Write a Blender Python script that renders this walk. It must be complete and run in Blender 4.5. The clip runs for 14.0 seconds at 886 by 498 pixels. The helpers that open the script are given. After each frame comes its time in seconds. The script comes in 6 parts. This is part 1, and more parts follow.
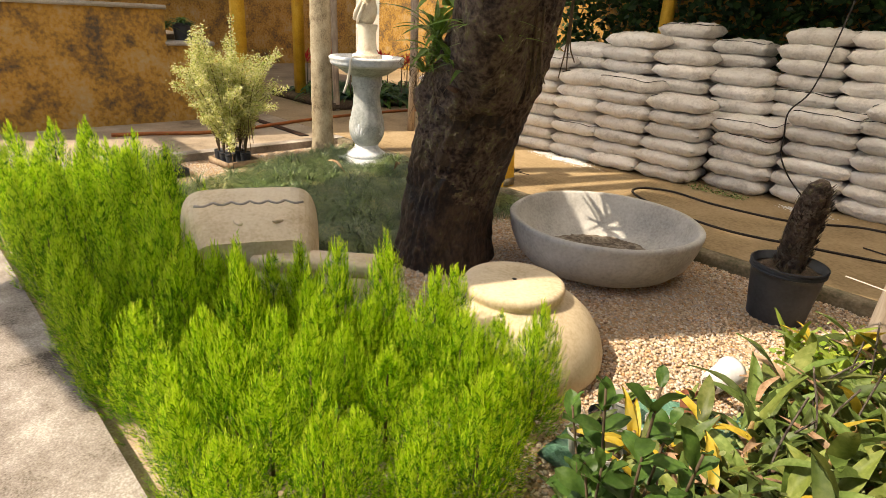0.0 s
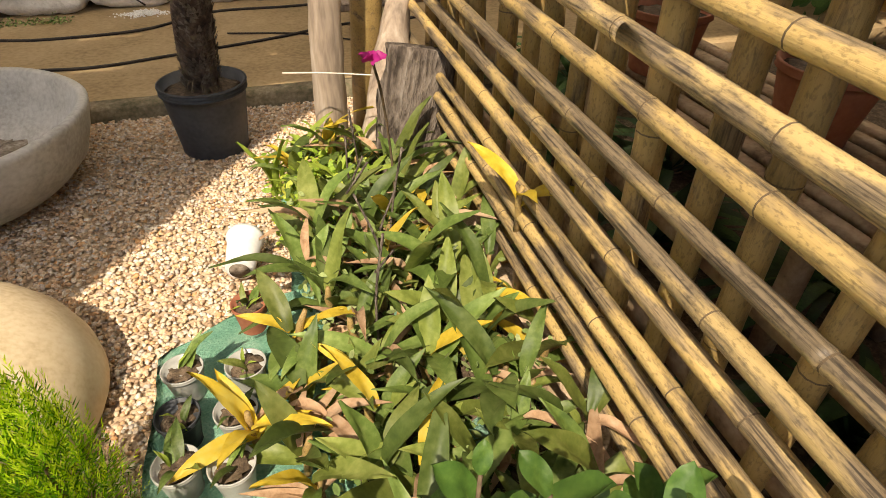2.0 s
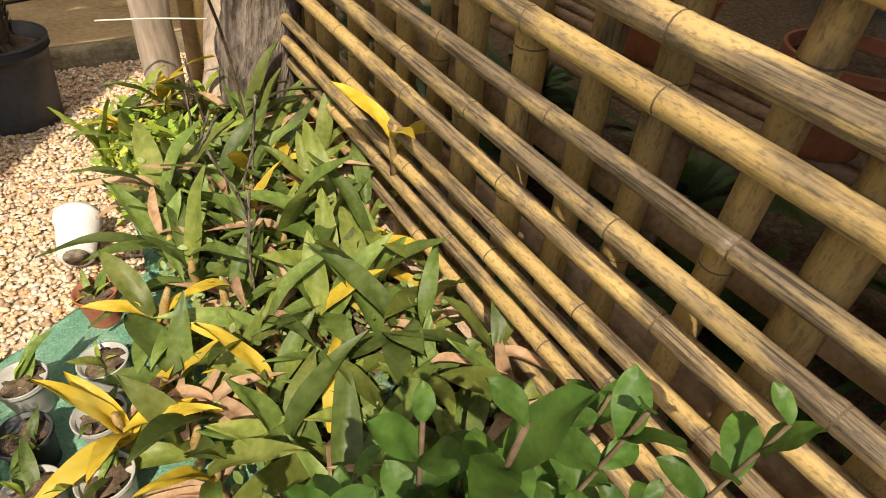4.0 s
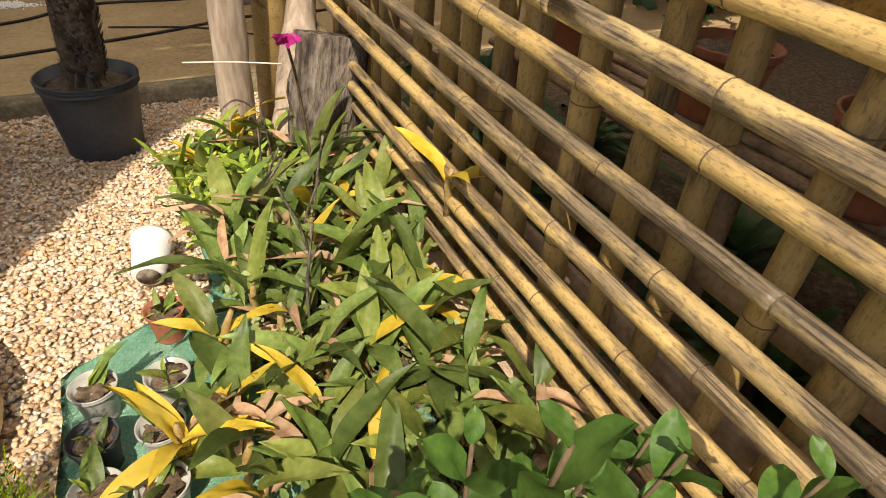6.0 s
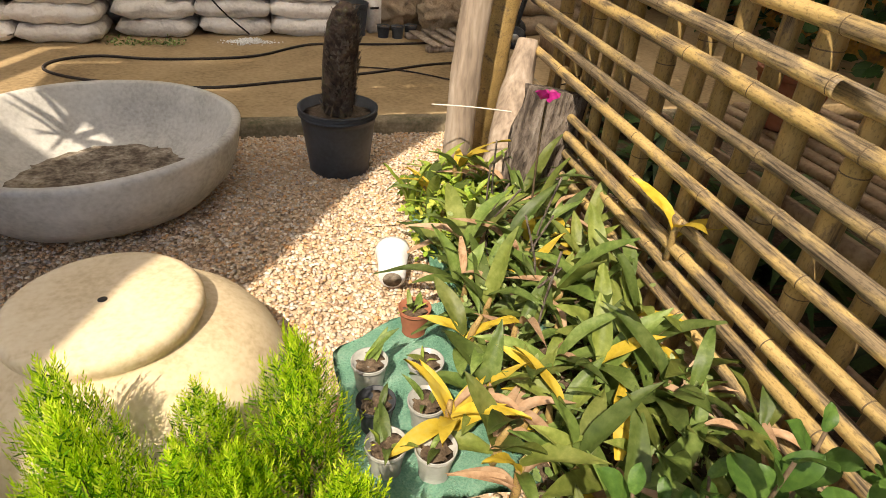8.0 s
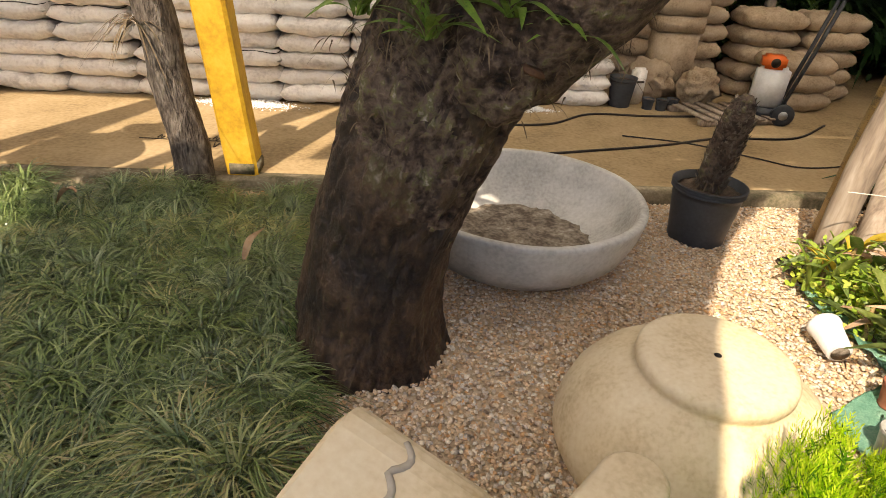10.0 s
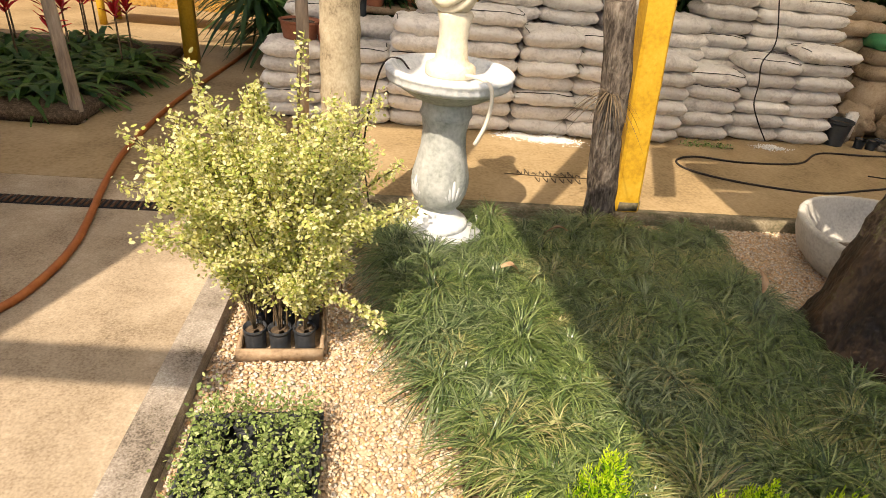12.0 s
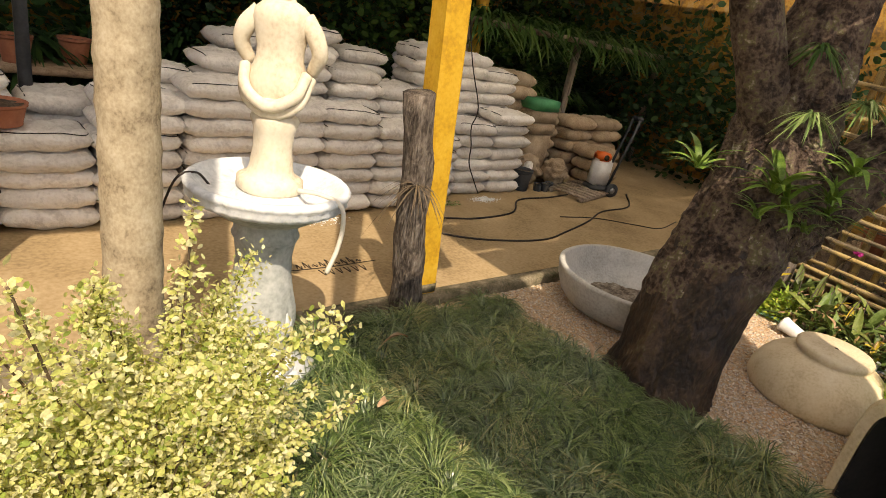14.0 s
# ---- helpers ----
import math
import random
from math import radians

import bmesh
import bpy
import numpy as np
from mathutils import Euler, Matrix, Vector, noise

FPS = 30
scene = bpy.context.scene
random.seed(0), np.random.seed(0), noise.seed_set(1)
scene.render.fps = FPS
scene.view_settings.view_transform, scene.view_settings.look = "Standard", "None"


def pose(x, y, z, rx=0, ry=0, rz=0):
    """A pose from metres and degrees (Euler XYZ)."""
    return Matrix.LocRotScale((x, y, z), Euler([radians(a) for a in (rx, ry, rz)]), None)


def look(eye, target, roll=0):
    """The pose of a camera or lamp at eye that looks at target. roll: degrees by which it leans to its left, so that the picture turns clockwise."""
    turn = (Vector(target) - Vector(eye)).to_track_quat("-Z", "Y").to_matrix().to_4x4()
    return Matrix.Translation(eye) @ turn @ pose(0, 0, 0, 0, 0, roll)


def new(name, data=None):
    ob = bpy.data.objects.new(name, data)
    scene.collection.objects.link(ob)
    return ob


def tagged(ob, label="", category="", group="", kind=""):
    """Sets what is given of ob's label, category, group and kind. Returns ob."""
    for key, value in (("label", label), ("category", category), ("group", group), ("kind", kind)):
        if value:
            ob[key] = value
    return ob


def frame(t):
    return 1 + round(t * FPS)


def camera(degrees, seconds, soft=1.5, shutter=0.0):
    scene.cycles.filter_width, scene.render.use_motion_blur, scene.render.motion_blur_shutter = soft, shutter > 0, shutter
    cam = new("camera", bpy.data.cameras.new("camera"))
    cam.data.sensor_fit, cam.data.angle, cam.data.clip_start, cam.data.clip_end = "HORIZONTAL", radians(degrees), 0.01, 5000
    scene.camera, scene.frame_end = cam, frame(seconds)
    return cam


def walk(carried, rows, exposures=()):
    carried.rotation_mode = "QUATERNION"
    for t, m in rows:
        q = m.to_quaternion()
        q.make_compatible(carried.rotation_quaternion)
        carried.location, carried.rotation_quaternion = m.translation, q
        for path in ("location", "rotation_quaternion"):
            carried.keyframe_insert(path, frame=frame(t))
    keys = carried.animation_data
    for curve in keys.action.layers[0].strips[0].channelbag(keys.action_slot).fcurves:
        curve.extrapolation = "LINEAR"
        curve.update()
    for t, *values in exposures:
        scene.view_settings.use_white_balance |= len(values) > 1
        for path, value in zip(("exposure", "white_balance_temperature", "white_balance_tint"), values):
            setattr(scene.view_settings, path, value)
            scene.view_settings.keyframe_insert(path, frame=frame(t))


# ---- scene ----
cam = camera(74.3, 14.0, 0.85)
PATH = [
    (0, (4.724, 1.876, 1.355), (3.395, 3.175, 0.617), 3.2),
    (0.5, (4.498, 1.918, 1.353), (3.419, 3.413, 0.578), 2.4),
    (1, (4.285, 2.083, 1.351), (3.614, 3.755, 0.482), 2.2),
    (1.5, (4.149, 2.248, 1.297), (4.032, 3.974, 0.295), 1.0),
    (2, (4.254, 2.512, 1.208), (4.728, 4.037, 0.003), 1.0),
    (2.5, (4.231, 2.597, 1.168), (4.952, 3.875, -0.191), 3.3),
    (4.8, (4.231, 2.556, 1.116), (5.111, 3.852, -0.127), 3.9),
    (5, (4.234, 2.555, 1.138), (5.109, 3.865, -0.095), 4.0),
    (5.5, (4.216, 2.573, 1.16), (5.054, 3.929, -0.047), 4.2),
    (6, (4.193, 2.539, 1.153), (4.966, 3.95, -0.034), 4.3),
    (6.5, (4.153, 2.505, 1.199), (4.852, 3.97, 0.03), 4.5),
    (7, (4.109, 2.493, 1.209), (4.738, 4.006, 0.062), 4.9),
    (7.2, (4.066, 2.481, 1.209), (4.669, 4.012, 0.071), 5.1),
    (9.3, (3.11, 2.46, 1.319), (3.361, 4.17, 0.313), 3.4),
    (9.5, (2.98, 2.42, 1.335), (3.216, 4.139, 0.34), 3.6),
    (10, (2.46, 2.456, 1.335), (2.619, 4.195, 0.359), 4.0),
    (10.5, (1.814, 2.328, 1.435), (1.844, 4.059, 0.433), 4.2),
    (11, (1.147, 2.257, 1.467), (1.12, 3.992, 0.472), 5.5),
    (11.5, (0.459, 2.191, 1.593), (0.461, 3.928, 0.6), 5.7),
    (12, (0.056, 2.086, 1.668), (0.249, 3.811, 0.674), 6.0),
    (12.5, (-0.23, 2.191, 1.657), (0.281, 3.855, 0.672), 7.2),
    (13, (-0.497, 2.327, 1.689), (0.362, 3.876, 0.761), 9.5),
    (13.5, (-0.661, 2.508, 1.783), (0.465, 3.933, 0.947), 10.9),
    (14, (-0.644, 2.912, 1.75), (0.609, 4.286, 1.014), 11.6),
]
walk(cam, [(t, look(eye, target, roll)) for t, eye, target, roll in PATH],
     [(0, 0.58, 7400, 14), (1.5, 0.68, 7500, 15), (2.5, 0.5, 7500, 13), (5, 0.52, 7200, 14), (7, 0.54, 7200, 14), (9.5, 0.77, 7500, 15), (10.5, 0.78, 7500, 15), (11.2, 0.62, 7600, 15), (12, 0.62, 7600, 15), (13, 0.5, 7600, 15), (14, 0.32, 7600, 15)])

# ---- light ----
world = bpy.data.worlds.new("sky")
scene.world = world
world.use_nodes = True
wn = world.node_tree
sky = wn.nodes.new("ShaderNodeTexSky")
sky.sky_type = "NISHITA"
sky.sun_disc = False
SUN = Vector((0.34, 0.66, -0.95)).normalized()      # the way that the light travels
sky.sun_elevation = math.asin(-SUN.z)
sky.sun_rotation = math.atan2(-SUN.x, -SUN.y)
wn.links.new(sky.outputs[0], wn.nodes["Background"].inputs[0])
wn.nodes["Background"].inputs[1].default_value = 0.15
sun = new("sun", bpy.data.lights.new("sun", "SUN"))
sun.data.energy = 4.2
sun.data.angle = radians(0.6)
sun.data.color = (1.0, 0.93, 0.80)
sun.rotation_mode = "QUATERNION"
sun.rotation_quaternion = SUN.to_track_quat("-Z", "Y")


# ---- materials ----
def mat(name, cols, scale=8.0, rough=0.8, bump=0.3, fine=60.0, metal=0.0, vary=0.0, stretch=(1, 1, 1), trans=0.0,
        island=0.0, stops=None, dist=0.004, spec=0.3):
    """Noise-mottled surface: cols are mixed by a coarse and a fine noise; vary shifts the value from object to object."""
    m = bpy.data.materials.new(name)
    m.use_nodes = True
    nt = m.node_tree
    b = nt.nodes["Principled BSDF"]
    tc = nt.nodes.new("ShaderNodeTexCoord")
    mp = nt.nodes.new("ShaderNodeMapping")
    mp.inputs["Scale"].default_value = stretch
    nt.links.new(tc.outputs["Object"], mp.inputs[0])
    oi = nt.nodes.new("ShaderNodeObjectInfo")
    sh = nt.nodes.new("ShaderNodeVectorMath")
    sh.operation = "SCALE"
    sh.inputs[0].default_value = (7.3, 3.1, 5.7)
    nt.links.new(oi.outputs["Random"], sh.inputs["Scale"])
    ad = nt.nodes.new("ShaderNodeVectorMath")
    nt.links.new(mp.outputs[0], ad.inputs[0])
    nt.links.new(sh.outputs[0], ad.inputs[1])
    n1 = nt.nodes.new("ShaderNodeTexNoise")
    n1.inputs["Scale"].default_value = scale
    n1.inputs["Detail"].default_value = 5
    n1.inputs["Roughness"].default_value = 0.65
    n2 = nt.nodes.new("ShaderNodeTexNoise")
    n2.inputs["Scale"].default_value = fine
    n2.inputs["Detail"].default_value = 4
    for n in (n1, n2):
        nt.links.new(ad.outputs[0], n.inputs["Vector"])
    mx = nt.nodes.new("ShaderNodeMix")
    mx.inputs[0].default_value = 0.35
    nt.links.new(n1.outputs[0], mx.inputs[2])
    nt.links.new(n2.outputs[0], mx.inputs[3])
    rp = nt.nodes.new("ShaderNodeValToRGB")
    el = rp.color_ramp.elements
    while len(el) < len(cols):
        el.new(0.5)
    for i, c in enumerate(cols):
        el[i].position = stops[i] if stops else 0.32 + 0.36 * i / max(1, len(cols) - 1)
        el[i].color = (*c, 1)
    nt.links.new(mx.outputs[0], rp.inputs[0])
    out = rp.outputs[0]
    if vary or island:
        hs = nt.nodes.new("ShaderNodeHueSaturation")
        mr = nt.nodes.new("ShaderNodeMapRange")
        amount = vary or island
        mr.inputs[3].default_value, mr.inputs[4].default_value = 1 - amount, 1 + amount
        if island:
            ge = nt.nodes.new("ShaderNodeNewGeometry")
            nt.links.new(ge.outputs["Random Per Island"], mr.inputs[0])
        else:
            nt.links.new(oi.outputs["Random"], mr.inputs[0])
        nt.links.new(mr.outputs[0], hs.inputs["Value"])
        nt.links.new(out, hs.inputs["Color"])
        out = hs.outputs[0]
    nt.links.new(out, b.inputs["Base Color"])
    b.inputs["Roughness"].default_value = rough
    b.inputs["Metallic"].default_value = metal
    b.inputs["Specular IOR Level"].default_value = spec
    if bump:
        bp = nt.nodes.new("ShaderNodeBump")
        bp.inputs["Strength"].default_value = bump
        bp.inputs["Distance"].default_value = dist
        nt.links.new(mx.outputs[0], bp.inputs["Height"])
        nt.links.new(bp.outputs[0], b.inputs["Normal"])
    if trans:
        tr = nt.nodes.new("ShaderNodeBsdfTranslucent")
        nt.links.new(out, tr.inputs[0])
        ms = nt.nodes.new("ShaderNodeMixShader")
        ms.inputs[0].default_value = trans
        nt.links.new(b.outputs[0], ms.inputs[1])
        nt.links.new(tr.outputs[0], ms.inputs[2])
        nt.links.new(ms.outputs[0], nt.nodes["Material Output"].inputs[0])
    return m


def ramp_island(name, cols, rough=0.6, trans=0.0, stops=None, spec=0.3, fine=120.0, bump=0.0):
    """Each loose piece of a joined mesh takes one colour of a ramp."""
    m = bpy.data.materials.new(name)
    m.use_nodes = True
    nt = m.node_tree
    b = nt.nodes["Principled BSDF"]
    ge = nt.nodes.new("ShaderNodeNewGeometry")
    rp = nt.nodes.new("ShaderNodeValToRGB")
    el = rp.color_ramp.elements
    while len(el) < len(cols):
        el.new(0.5)
    for i, c in enumerate(cols):
        el[i].position = stops[i] if stops else i / max(1, len(cols) - 1)
        el[i].color = (*c, 1)
    nt.links.new(ge.outputs["Random Per Island"], rp.inputs[0])
    tc = nt.nodes.new("ShaderNodeTexCoord")
    n = nt.nodes.new("ShaderNodeTexNoise")
    n.inputs["Scale"].default_value = fine
    nt.links.new(tc.outputs["Object"], n.inputs["Vector"])
    mr = nt.nodes.new("ShaderNodeMapRange")
    mr.inputs[1].default_value, mr.inputs[2].default_value = 0.3, 0.7
    mr.inputs[3].default_value, mr.inputs[4].default_value = 0.75, 1.2
    nt.links.new(n.outputs[0], mr.inputs[0])
    hs = nt.nodes.new("ShaderNodeHueSaturation")
    nt.links.new(mr.outputs[0], hs.inputs["Value"])
    nt.links.new(rp.outputs[0], hs.inputs["Color"])
    nt.links.new(hs.outputs[0], b.inputs["Base Color"])
    b.inputs["Roughness"].default_value = rough
    b.inputs["Specular IOR Level"].default_value = spec
    if trans:
        tr = nt.nodes.new("ShaderNodeBsdfTranslucent")
        nt.links.new(hs.outputs[0], tr.inputs[0])
        ms = nt.nodes.new("ShaderNodeMixShader")
        ms.inputs[0].default_value = trans
        nt.links.new(b.outputs[0], ms.inputs[1])
        nt.links.new(tr.outputs[0], ms.inputs[2])
        nt.links.new(ms.outputs[0], nt.nodes["Material Output"].inputs[0])
    return m


M_SLAB = mat("slab_concrete", [(0.14, 0.10, 0.065), (0.29, 0.225, 0.155), (0.40, 0.32, 0.23), (0.50, 0.42, 0.32)], 2.2, 0.9, 0.6, 110)
M_EXPOSED = mat("exposed_aggregate", [(0.09, 0.072, 0.055), (0.22, 0.185, 0.15), (0.34, 0.295, 0.25), (0.52, 0.48, 0.42)], 3.5, 0.9, 0.9, 150, stops=[0.36, 0.44, 0.54, 0.64])
M_YARD = mat("yard_concrete", [(0.17, 0.115, 0.055), (0.33, 0.235, 0.125), (0.45, 0.335, 0.20)], 1.3, 0.75, 0.25, 40)
M_KERB = mat("mossy_kerb", [(0.05, 0.06, 0.025), (0.17, 0.14, 0.09), (0.32, 0.27, 0.19)], 9, 0.95, 0.8, 60)
M_SOIL = mat("gravel_bed", [(0.28, 0.19, 0.12), (0.52, 0.39, 0.26), (0.64, 0.52, 0.39)], 60, 0.95, 0.8, 140)
M_PEBBLE = ramp_island("pebbles", [(0.28, 0.19, 0.13), (0.58, 0.40, 0.24), (0.66, 0.52, 0.37), (0.56, 0.31, 0.14), (0.78, 0.69, 0.56),
                                   (0.45, 0.39, 0.34), (0.68, 0.53, 0.37)], 0.65)
M_SACK = mat("woven_sack", [(0.52, 0.47, 0.42), (0.76, 0.71, 0.65), (0.84, 0.81, 0.76)], 7, 0.62, 0.8, 45, vary=0.14, dist=0.022)
M_JUTE = mat("brown_sack", [(0.22, 0.15, 0.09), (0.40, 0.30, 0.20), (0.50, 0.39, 0.28)], 6, 0.8, 0.6, 60, vary=0.15, dist=0.012)
M_BARK = mat("dark_bark", [(0.007, 0.005, 0.004), (0.022, 0.012, 0.007), (0.046, 0.025, 0.014), (0.080, 0.046, 0.026), (0.075, 0.058, 0.020), (0.24, 0.19, 0.165)], 5, 0.62, 1.0, 45, dist=0.04, stops=[0.36, 0.45, 0.52, 0.59, 0.63, 0.73], stretch=(1, 1, 0.7), spec=0.5)
M_BARKUP = mat("upper_bark", [(0.014, 0.009, 0.007), (0.055, 0.034, 0.024), (0.135, 0.095, 0.072), (0.145, 0.128, 0.06), (0.46, 0.38, 0.34)], 9, 0.85, 1.0, 45, dist=0.06, stops=[0.37, 0.45, 0.53, 0.59, 0.69])
M_GREYBARK = mat("grey_bark", [(0.018, 0.014, 0.011), (0.075, 0.058, 0.046), (0.19, 0.155, 0.125), (0.30, 0.26, 0.22)], 26, 0.95, 1.0, 90, dist=0.05, stretch=(1, 1, 0.28))
M_PALM = mat("palm_bark", [(0.15, 0.115, 0.075), (0.33, 0.265, 0.175), (0.45, 0.375, 0.26), (0.52, 0.45, 0.33)], 7, 0.9, 0.6, 60, stretch=(1.6, 1.6, 1.3))
M_OLDWOOD = mat("weathered_wood", [(0.12, 0.09, 0.07), (0.32, 0.25, 0.19), (0.50, 0.42, 0.34)], 9, 0.85, 0.6, 60, stretch=(1, 1, 0.15), vary=0.1)
M_BOARD = mat("tray_board", [(0.16, 0.10, 0.06), (0.34, 0.24, 0.15), (0.46, 0.35, 0.24)], 10, 0.85, 0.4, 70, vary=0.1)
M_YELLOW = mat("yellow_paint", [(0.42, 0.22, 0.02), (0.62, 0.36, 0.03), (0.70, 0.44, 0.06)], 5, 0.55, 0.5, 50)


def bamboo(name, wear, clean, grey, dark):
    """Smooth straw-coloured culm along y, with smeared grey weathering, dark lengthwise cracks and fine specks."""
    m = bpy.data.materials.new(name)
    m.use_nodes = True
    nt = m.node_tree
    b = nt.nodes["Principled BSDF"]
    tc = nt.nodes.new("ShaderNodeTexCoord")
    oi = nt.nodes.new("ShaderNodeObjectInfo")
    sh = nt.nodes.new("ShaderNodeVectorMath")
    sh.operation = "SCALE"
    sh.inputs[0].default_value = (17.3, 31.7, 23.1)
    nt.links.new(oi.outputs["Random"], sh.inputs["Scale"])
    ad = nt.nodes.new("ShaderNodeVectorMath")
    nt.links.new(tc.outputs["Object"], ad.inputs[0])
    nt.links.new(sh.outputs[0], ad.inputs[1])

    def layer(stretch, scale, detail, low, high):
        mp = nt.nodes.new("ShaderNodeMapping")
        mp.inputs["Scale"].default_value = stretch
        nt.links.new(ad.outputs[0], mp.inputs[0])
        n = nt.nodes.new("ShaderNodeTexNoise")
        n.inputs["Scale"].default_value = scale
        n.inputs["Detail"].default_value = detail
        n.inputs["Roughness"].default_value = 0.6
        nt.links.new(mp.outputs[0], n.inputs["Vector"])
        mr = nt.nodes.new("ShaderNodeMapRange")
        mr.inputs[1].default_value, mr.inputs[2].default_value = low, high
        nt.links.new(n.outputs[0], mr.inputs[0])
        return mr.outputs[0]

    def times(p, q):
        n = nt.nodes.new("ShaderNodeMath")
        n.operation = "MULTIPLY"
        n.use_clamp = True
        nt.links.new(p, n.inputs[0])
        if isinstance(q, float):
            n.inputs[1].default_value = q
        else:
            nt.links.new(q, n.inputs[1])
        return n.outputs[0]

    def blend(fac, one, two):
        n = nt.nodes.new("ShaderNodeMix")
        n.data_type = "RGBA"
        nt.links.new(fac, n.inputs[0])
        for k, c in ((6, one), (7, two)):
            if isinstance(c, tuple):
                n.inputs[k].default_value = (*c, 1)
            else:
                nt.links.new(c, n.inputs[k])
        return n.outputs[2]

    tone = layer((12, 1.2, 12), 2.0, 3, 0.35, 0.65)
    patch = layer((14, 3.4, 14), 1.4, 6, 0.54 - wear, 0.66 - wear)
    streak = layer((90, 2.8, 90), 2.2, 5, 0.45, 0.62)
    speck = layer((60, 26, 60), 3.0, 3, 0.52, 0.66)
    col = blend(tone, clean, tuple(min(0.8, 1.28 * c + 0.015) for c in clean))
    col = blend(times(patch, 0.82), col, grey)
    col = blend(times(times(patch, streak), 0.85), col, dark)
    col = blend(times(speck, 0.42), col, dark)
    hs = nt.nodes.new("ShaderNodeHueSaturation")
    mr = nt.nodes.new("ShaderNodeMapRange")
    mr.inputs[3].default_value, mr.inputs[4].default_value = 0.84, 1.14
    nt.links.new(oi.outputs["Random"], mr.inputs[0])
    nt.links.new(mr.outputs[0], hs.inputs["Value"])
    nt.links.new(col, hs.inputs["Color"])
    nt.links.new(hs.outputs[0], b.inputs["Base Color"])
    b.inputs["Roughness"].default_value = 0.42
    b.inputs["Specular IOR Level"].default_value = 0.35
    bp = nt.nodes.new("ShaderNodeBump")
    bp.inputs["Strength"].default_value = 0.35
    bp.inputs["Distance"].default_value = 0.0015
    nt.links.new(streak, bp.inputs["Height"])
    nt.links.new(bp.outputs[0], b.inputs["Normal"])
    return m


M_BAMBOO = bamboo("bamboo", 0.095, (0.41, 0.285, 0.11), (0.21, 0.16, 0.105), (0.04, 0.03, 0.022))
M_BAMBOO_OLD = bamboo("weathered_bamboo", 0.13, (0.39, 0.28, 0.12), (0.18, 0.14, 0.10), (0.032, 0.026, 0.021))
M_BAMBOO2 = bamboo("bamboo_upright", 0.0, (0.29, 0.195, 0.07), (0.16, 0.115, 0.075), (0.04, 0.03, 0.02))
M_NODE = mat("bamboo_node", [(0.06, 0.045, 0.03), (0.20, 0.14, 0.08)], 20, 0.7, 0.4)
M_FOUNT = mat("fountain_cement", [(0.22, 0.24, 0.22), (0.42, 0.44, 0.42), (0.60, 0.61, 0.59)], 7, 0.75, 0.5, 50)
M_FRIM = mat("whitewashed_cement", [(0.42, 0.45, 0.47), (0.66, 0.68, 0.69), (0.78, 0.78, 0.77)], 9, 0.7, 0.5, 60)
M_STATUE = mat("statue_plaster", [(0.50, 0.40, 0.27), (0.70, 0.62, 0.48), (0.78, 0.72, 0.60)], 6, 0.7, 0.3, 60)
M_BASIN = mat("grey_cement", [(0.30, 0.285, 0.26), (0.47, 0.455, 0.42), (0.60, 0.585, 0.55)], 4, 0.7, 0.3, 60)
M_SILT = mat("dried_silt", [(0.035, 0.027, 0.02), (0.11, 0.085, 0.062), (0.24, 0.20, 0.155), (0.40, 0.37, 0.32)], 13, 0.95, 0.6, 60)
M_CREAM = mat("cream_stone", [(0.48, 0.36, 0.21), (0.66, 0.54, 0.36), (0.74, 0.64, 0.47)], 5, 0.75, 0.25, 70)
M_BLACK = mat("black_plastic", [(0.025, 0.028, 0.032), (0.06, 0.066, 0.075)], 9, 0.5, 0.15, 60)
# Near-black that stands in for the shade inside holes and hollows.
M_DARK = mat("painted_hollow_shade", [(0.015, 0.014, 0.013), (0.035, 0.032, 0.03)], 6, 0.9, 0.3)
M_EARTH = mat("potting_soil", [(0.03, 0.02, 0.014), (0.10, 0.07, 0.045), (0.22, 0.16, 0.11)], 40, 0.95, 1.0, 120, dist=0.01)
M_WHITE = mat("white_plastic", [(0.60, 0.60, 0.58), (0.80, 0.80, 0.79)], 12, 0.35, 0.05)
M_CUP = mat("clear_plastic_cup", [(0.28, 0.28, 0.26), (0.46, 0.46, 0.43)], 14, 0.3, 0.1, vary=0.1)
M_NET = mat("green_netting", [(0.12, 0.34, 0.24), (0.26, 0.52, 0.38), (0.46, 0.68, 0.55)], 9, 0.6, 0.8, 160, dist=0.012)
M_HOSE = mat("orange_hose", [(0.28, 0.08, 0.02), (0.42, 0.14, 0.04)], 10, 0.5, 0.1)
M_WIRE = mat("black_cable", [(0.015, 0.012, 0.01), (0.04, 0.03, 0.025)], 10, 0.6, 0.1)
M_OCHRE = mat("ochre_plaster", [(0.10, 0.075, 0.05), (0.27, 0.15, 0.045), (0.46, 0.25, 0.05), (0.46, 0.33, 0.17)], 3.2, 0.9, 0.7, 25, dist=0.02,
              stops=[0.34, 0.44, 0.52, 0.66])
M_COPING = mat("stone_coping", [(0.28, 0.24, 0.19), (0.52, 0.47, 0.40)], 6, 0.85, 0.5)
M_TERRA = mat("terracotta", [(0.26, 0.09, 0.05), (0.40, 0.16, 0.09)], 7, 0.75, 0.2, vary=0.1)
M_ORANGE = mat("orange_plastic", [(0.70, 0.12, 0.02), (0.80, 0.17, 0.03)], 7, 0.4, 0.05)
M_GREENPL = mat("green_plastic", [(0.04, 0.22, 0.09), (0.08, 0.32, 0.14)], 9, 0.5, 0.1)
M_METAL = mat("galvanised_steel", [(0.25, 0.25, 0.25), (0.45, 0.45, 0.45)], 9, 0.45, 0.1, metal=0.8)
